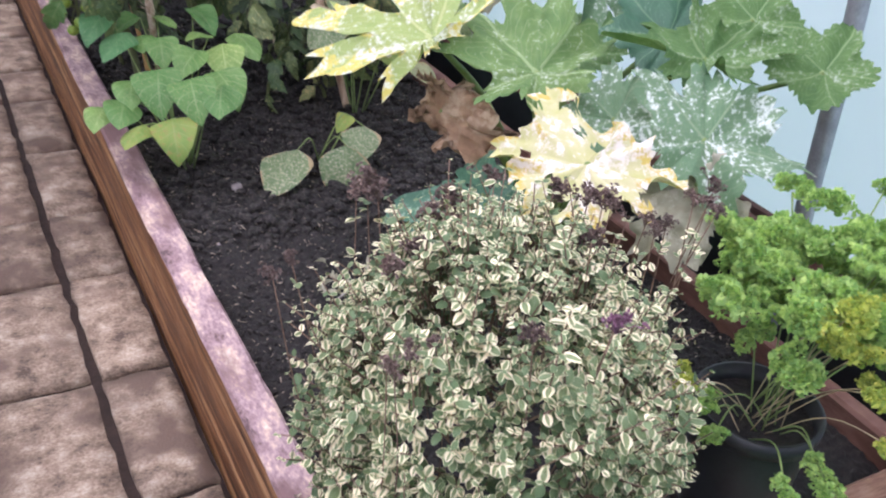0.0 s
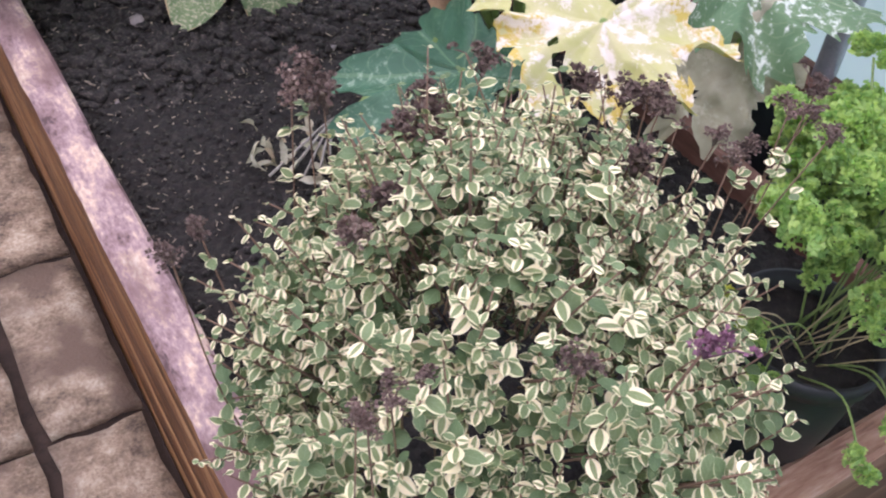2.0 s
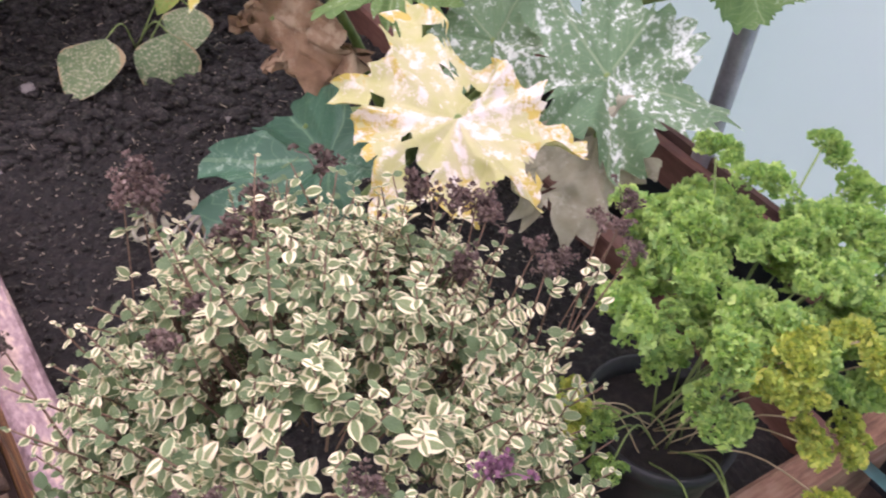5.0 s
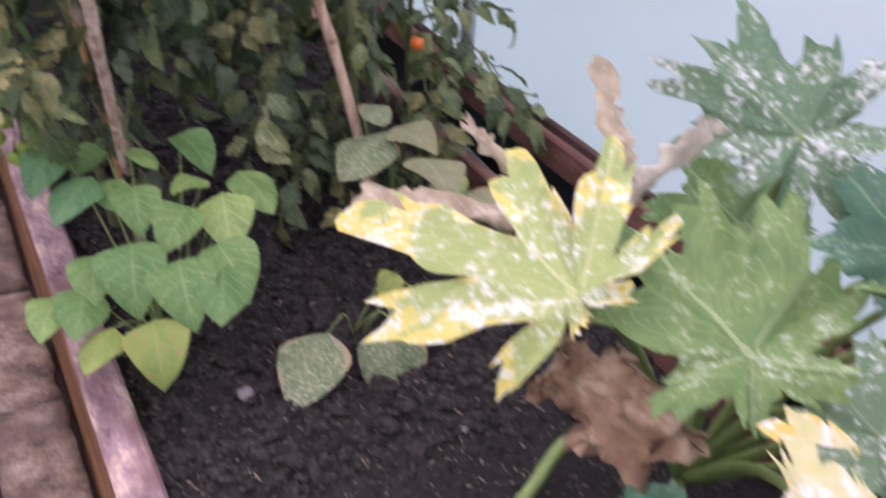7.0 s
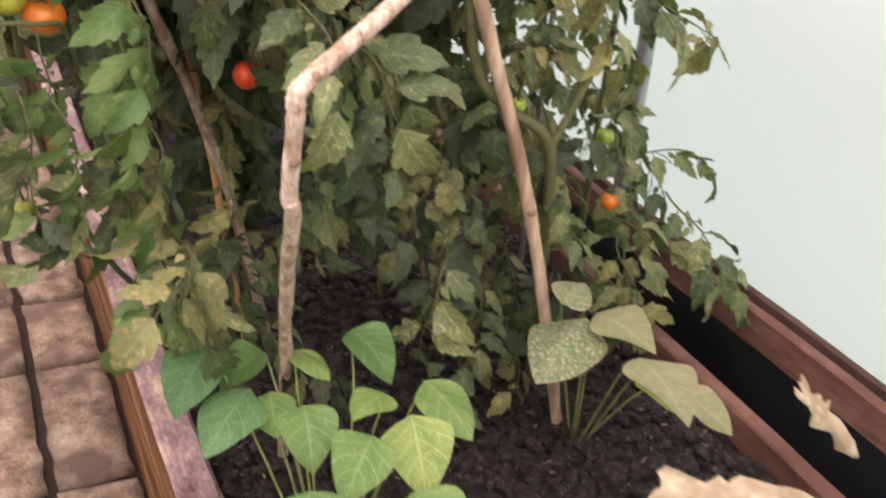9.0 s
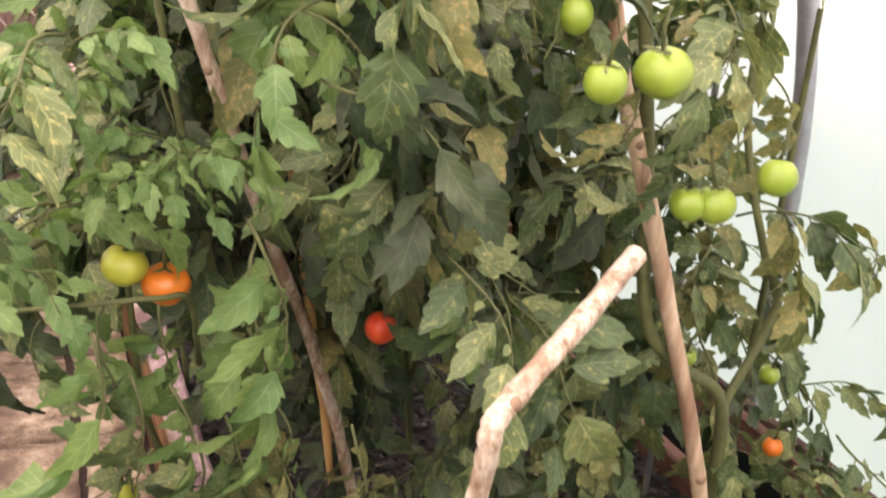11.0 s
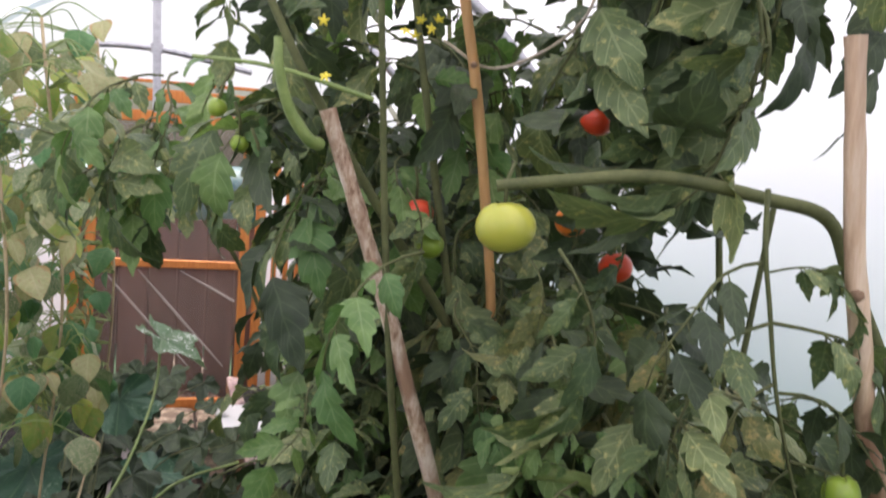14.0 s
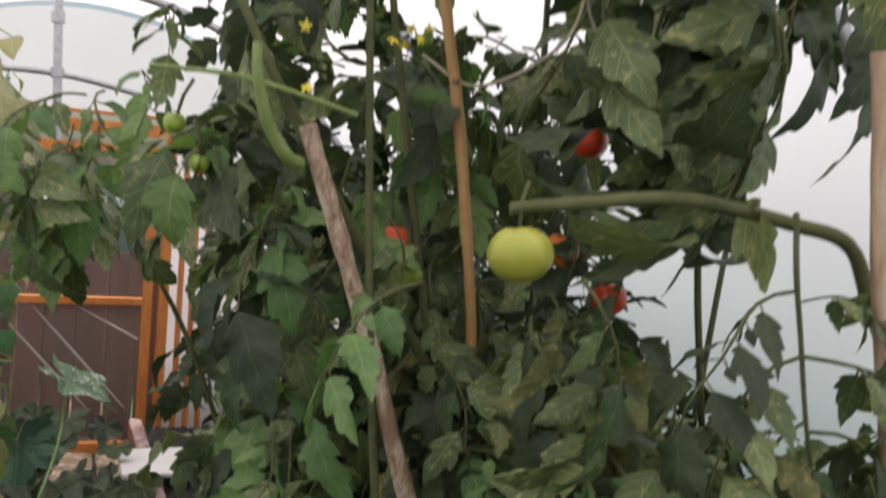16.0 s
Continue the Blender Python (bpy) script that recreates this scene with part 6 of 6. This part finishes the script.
# The rear row is mostly dark leaves: its shade is put into their colour.
for base, n, box, kinds in (((-0.72, 4.35, SOIL), 400, ((-1.05, -0.535), (4.15, 4.95), (0.92, 2.05)), "spdsdpsdys"), ((-1.0, 5.4, SOIL), 300, ((-1.8, -0.72), (4.9, 7.2), (0.3, 1.9)), "sdsddd")):
    rows_ = []
    for k in range(n):
        p = tuple(RF.uniform(a, b) for a, b in box)
        rows_.append((p, RF.uniform(120, 290), RF.uniform(20, 75), RF.uniform(0.06, 0.11), RF.choice("ppysd" if p[2] > 1.4 and base[1] < 5 else kinds)))
    climb = []
    for j in range(5):
        x = box[0][0] + (box[0][1] - box[0][0]) * (j + 0.5) / 5
        y = RF.uniform(*box[1])
        climb.append([(base[0], base[1], SOIL), (x, y, 0.7), (x + 0.05, y - 0.04, 1.3), (x - 0.03, y, box[2][1])])
    bean_plant(base, "climbing bean with yellowing leaves across the path", rows_, climb)
squash = thing("squash_plant", (-0.62, 4.35, SOIL), "trailing squash plant with bare yellow-green stalks and a mildewed leaf", "squash plant")
for pts in ([(0, 0, 0.35), (0.10, 0.2, 0.28), (0.30, 0.5, 0.36), (0.52, 0.6, 0.40)], [(0, 0, 0.3), (0.1, 0.05, 0.2), (0.3, 0.3, 0.22), (0.55, 0.4, 0.24)], [(0, 0, 0.4), (0.12, 0.2, 0.45), (0.22, 0.6, 0.62), (0.24, 0.8, 0.78)], [(0, 0, 0.35), (0.03, -0.03, 0.1), (0.1, -0.02, 0.0), (0.12, 0.0, -0.1)], [(0, 0, 0.38), (0.05, 0.05, 0.25), (0.14, 0.05, 0.05), (0.16, 0.0, -0.08)], [(0, 0, 0), (0.02, 0.02, 0.25), (0, 0, 0.42)]):
    part("stalk", Shape().add(tube(curve_pts(pts), [0.0065] * 3 + [0.005] * (len(pts) * 8 - 10), 7)), M_PSTEM, squash)
for at, yaw, tilt, size, mat in (((0.24, 0.8, 0.80), -110, 30, 0.20, M_CMILD), ((0.10, 0.9, 0.55), 180, 50, 0.18, M_CBLUE), ((0.35, 0.55, 0.12), 190, 30, 0.14, M_CMILD), ((-0.12, 0.3, 0.5), 150, 40, 0.18, M_CBLUE), ((0.02, 0.0, 0.1), 170, 80, 0.12, M_CDRY)):
    part("leaf", Shape().add(palm_leaf(size, RF, 5, 0.35, 0.07, 0.05, 0.06, around=80)), mat, squash, m=Matrix.Translation(at) @ pose(0, 0, 0, 0, 0, yaw) @ pose(0, 0, 0, -tilt, 0, 0))

# Undergrowth leaves and stalks in dark colours that stand in for its shade.
for k in range(110):
    at = (RF.uniform(-0.35, 0.60), RF.uniform(0.0, 2.9), RF.uniform(-0.16, 0.30))
    part("leaf", Shape().add(palm_leaf(RF.uniform(0.10, 0.19), RF, 5, 0.35, 0.07, 0.05, 0.08, around=60, rings=5)), RF.choice((M_CBLUE, M_TOM_SHADE, M_TOM_SHADE, M_TOM_SHADE, M_TOM_SHADE)), squash, m=Matrix.Translation(at) @ pose(0, 0, 0, 0, 0, RF.uniform(100, 260)) @ pose(0, 0, 0, -RF.uniform(10, 55), 0, 0))
    part("stalk", Shape().add(tube(curve_pts([(min(0.0, at[0]), at[1] * 0.6, 0.0), (at[0] * 0.6, at[1] * 0.85, at[2] * 0.8 + 0.03), at], 4), 0.003, 5)), M_TSTEM, squash)

# ---- string ----
st = thing("string", (0.171, 2.834, 1.991), "knotted jute string tied up to the hoop", "string")
part("strand", Shape().add(tube(curve_pts([(0.02, 0.02, 0.50), (0.01, 0.01, 0.2), (0, 0, 0), (-0.04, 0.0, -0.08), (-0.13, 0.02, -0.13), (-0.2, 0.03, -0.10)]), 0.0022, 5)), M_STRING, st)
part("strand", Shape().add(tube(curve_pts([(0, 0, 0), (0.01, 0, -0.03), (0.022, 0, -0.05)]), 0.0022, 5)), M_STRING, st)
part("knot", Shape().add(tube([(0, 0, -0.012), (0, 0, 0), (0.002, 0, 0.012)], [0.003, 0.008, 0.003], 8)), M_STRING, st)

# ---- dry courgette remains on the compost ----
debris = thing("dead_leaf_remains", (0.39, 1.44, SOIL + 0.01), "shrivelled grey remains of dead leaves on the compost", "dead leaves")
for k in range(26):
    a = RF.uniform(0, 6.28)
    p = Vector((RF.uniform(-0.07, 0.06), RF.uniform(-0.09, 0.09), RF.uniform(0.0, 0.035)))
    s_ = blade(RF.uniform(0.03, 0.07), RF.uniform(0.008, 0.02), RF, teeth=0.3, nt=8, ns=3, droop=RF.uniform(-1.5, 2.2), fold=0.6, twist=RF.uniform(-2, 2))
    part("shred", Shape().add(s_), M_CGREY if k % 4 else M_CTAN, debris, m=aim(p, (math.cos(a), math.sin(a), RF.uniform(0, 0.7)), RF.uniform(-60, 60)))
for k in range(5):
    a = 3.6 + 0.5 * k
    part("dry_stem", Shape().add(tube(curve_pts([(0.17, 0.07 - 0.012 * k, 0.03), (0.08, 0.035 - 0.008 * k, 0.045), (0.07 * math.cos(a), 0.05 * math.sin(a), 0.01)], 4), 0.003, 5)), M_CGREYS, debris)

# ---- paving ----
cuts = [-1.95, -1.5, -1.05, -0.6, -0.15, 0.33, 0.77, 1.195, 1.60, 2.03, 2.37, 2.80, 3.22, 3.51, 3.89, 4.33, 4.8, 5.25, 5.7, 6.15, 6.6, 7.05, 7.5, 7.95, 8.4, 8.85, 9.3]
paving = thing("paving", (-0.25, 2.0, 0), "square weathered pinkish concrete slabs laid along the path", "paving", kind="structure")
RS = random.Random(81)
for k in range(len(cuts) - 1):
    for x0, x1 in ((-0.505, -0.189), (-0.165, -0.014)):
        y0, y1 = cuts[k] + 0.011, cuts[k + 1] - 0.011
        bm = bmesh.new()
        bmesh.ops.create_grid(bm, x_segments=5, y_segments=8, size=0.5)
        ext = bmesh.ops.extrude_face_region(bm, geom=bm.faces[:])
        for w in [g for g in ext["geom"] if isinstance(g, bmesh.types.BMVert)]:
            w.co.z += 1
        bm.normal_update()
        sx, sy = x1 - x0, y1 - y0
        tip = RS.uniform(-0.004, 0.004)
        for w in bm.verts:
            ex, ey = abs(w.co.x) > 0.49, abs(w.co.y) > 0.49
            X, Y, Z = x0 + (w.co.x + 0.5) * sx, y0 + (w.co.y + 0.5) * sy, w.co.z
            jit = 0.011
            if ex or ey:
                X += jit * noise.noise((X * 17, Y * 17, k)) * (1.0 if ex else 0.3)
                Y += jit * noise.noise((X * 17 + 5, Y * 17, k)) * (1.0 if ey else 0.3)
            top = 0.004 + tip * w.co.y + 0.003 * noise.noise((X * 14, Y * 14, 3))
            if ex or ey:
                top -= 0.006
            w.co = Vector((X + 0.25, Y - 2.0, top + 0.042 if Z > 0.5 else 0.005))
        bmesh.ops.recalc_face_normals(bm, faces=bm.faces[:])
        me = bpy.data.meshes.new("slab")
        bm.to_mesh(me)
        bm.free()
        me.materials.append(M_SLAB)
        me.polygons.foreach_set("use_smooth", np.ones(len(me.polygons), dtype=bool))
        part("slab", me, None, paving)

# ---- loose compost ----
def lump(rng, r):
    bm = bmesh.new()
    bmesh.ops.create_icosphere(bm, subdivisions=1, radius=r)
    for w in bm.verts:
        w.co *= 1 + rng.uniform(-0.5, 0.45)
        w.co.z *= 0.7
    v = [w.co.copy() for w in bm.verts]
    bm.verts.index_update()
    f = [tuple(w.index for w in q.verts) for q in bm.faces]
    bm.free()
    return v, f, [(0.5, 0.5)] * len(v)


RG = random.Random(91)
LUMPS = [lump(RG, 1.0) for _ in range(8)]
crumbs = Shape()
for k in range(34000):
    x, y = RG.uniform(0.085, 1.11), RG.uniform(0.9, 4.0) if k % 4 else RG.uniform(1.9, 3.0)
    r = (0.0015 + (0.013 if y > 1.75 else 0.0065) * RG.random() ** 4)
    crumbs.add(RG.choice(LUMPS), pose(x, y, SOIL + hump(x, y) + r * 0.25, 0, 0, RG.uniform(0, 360)) @ Matrix.Diagonal((r, r, r, 1)))
for k in range(1500):
    x, y = RG.uniform(0.10, 1.09), RG.uniform(1.7, 3.3)
    r = 0.006 + 0.018 * RG.random() ** 2.2
    crumbs.add(RG.choice(LUMPS), pose(x, y, SOIL + hump(x, y) + r * 0.2, RG.uniform(-25, 25), RG.uniform(-25, 25), RG.uniform(0, 360)) @ Matrix.Diagonal((r, r, r * RG.uniform(0.6, 1.0), 1)))
tagged(new("compost_crumbs", crumbs.mesh("compost_crumbs", M_CLOD)), "dark crumbs of compost strewn over the bed", "compost", kind="stuff")
bits = Shape()
for k in range(3400):
    x, y = RG.uniform(0.085, 1.11), RG.uniform(0.95, 3.4)
    a, ln, r = RG.uniform(0, 6.28), 0.003 + (0.018 if y > 1.75 else 0.010) * RG.random() ** 3, 0.0005 + 0.0017 * RG.random() ** 2
    z = SOIL + hump(x, y) + 0.004
    bits.add(tube([(x, y, z), (x + ln * math.cos(a), y + ln * math.sin(a), z + RG.uniform(-0.002, 0.004))], r, 4))
tagged(new("straw_bits", bits.mesh("straw_bits", M_TWIG)), "pale bits of straw and bark in the compost", "straw", kind="stuff")
for at, r in (((0.286, 2.009, SOIL), 0.018), ((0.16, 1.75, SOIL), 0.008), ((0.62, 1.75, SOIL), 0.012)):
    sv, sf, su = lump(RG, r)
    stone = new("stone", mesh_of("stone", sv, sf, M_GREYWOOD))
    stone.location = (at[0], at[1], at[2] + hump(at[0], at[1]) + r * 0.35)
    tagged(stone, "small grey stone lying on the compost", "stone", "stones on the compost")
turf = Shape()
for k in range(2600):
    x, y = RG.uniform(1.25, 2.4), RG.uniform(-0.6, 0.6)
    if y > 0.38 and x < 1.3:
        continue
    turf.add(blade(RG.uniform(0.03, 0.07), 0.004, RG, nt=3, ns=2, droop=0.8), aim((x, y, -0.05 + hump(x, y)), (RG.uniform(-0.6, 0.6), RG.uniform(-0.6, 0.6), 1), RG.uniform(0, 180)))
tagged(new("grass", turf.mesh("grass", M_BLADE)), "short green grass beside the bed", "grass", kind="stuff")
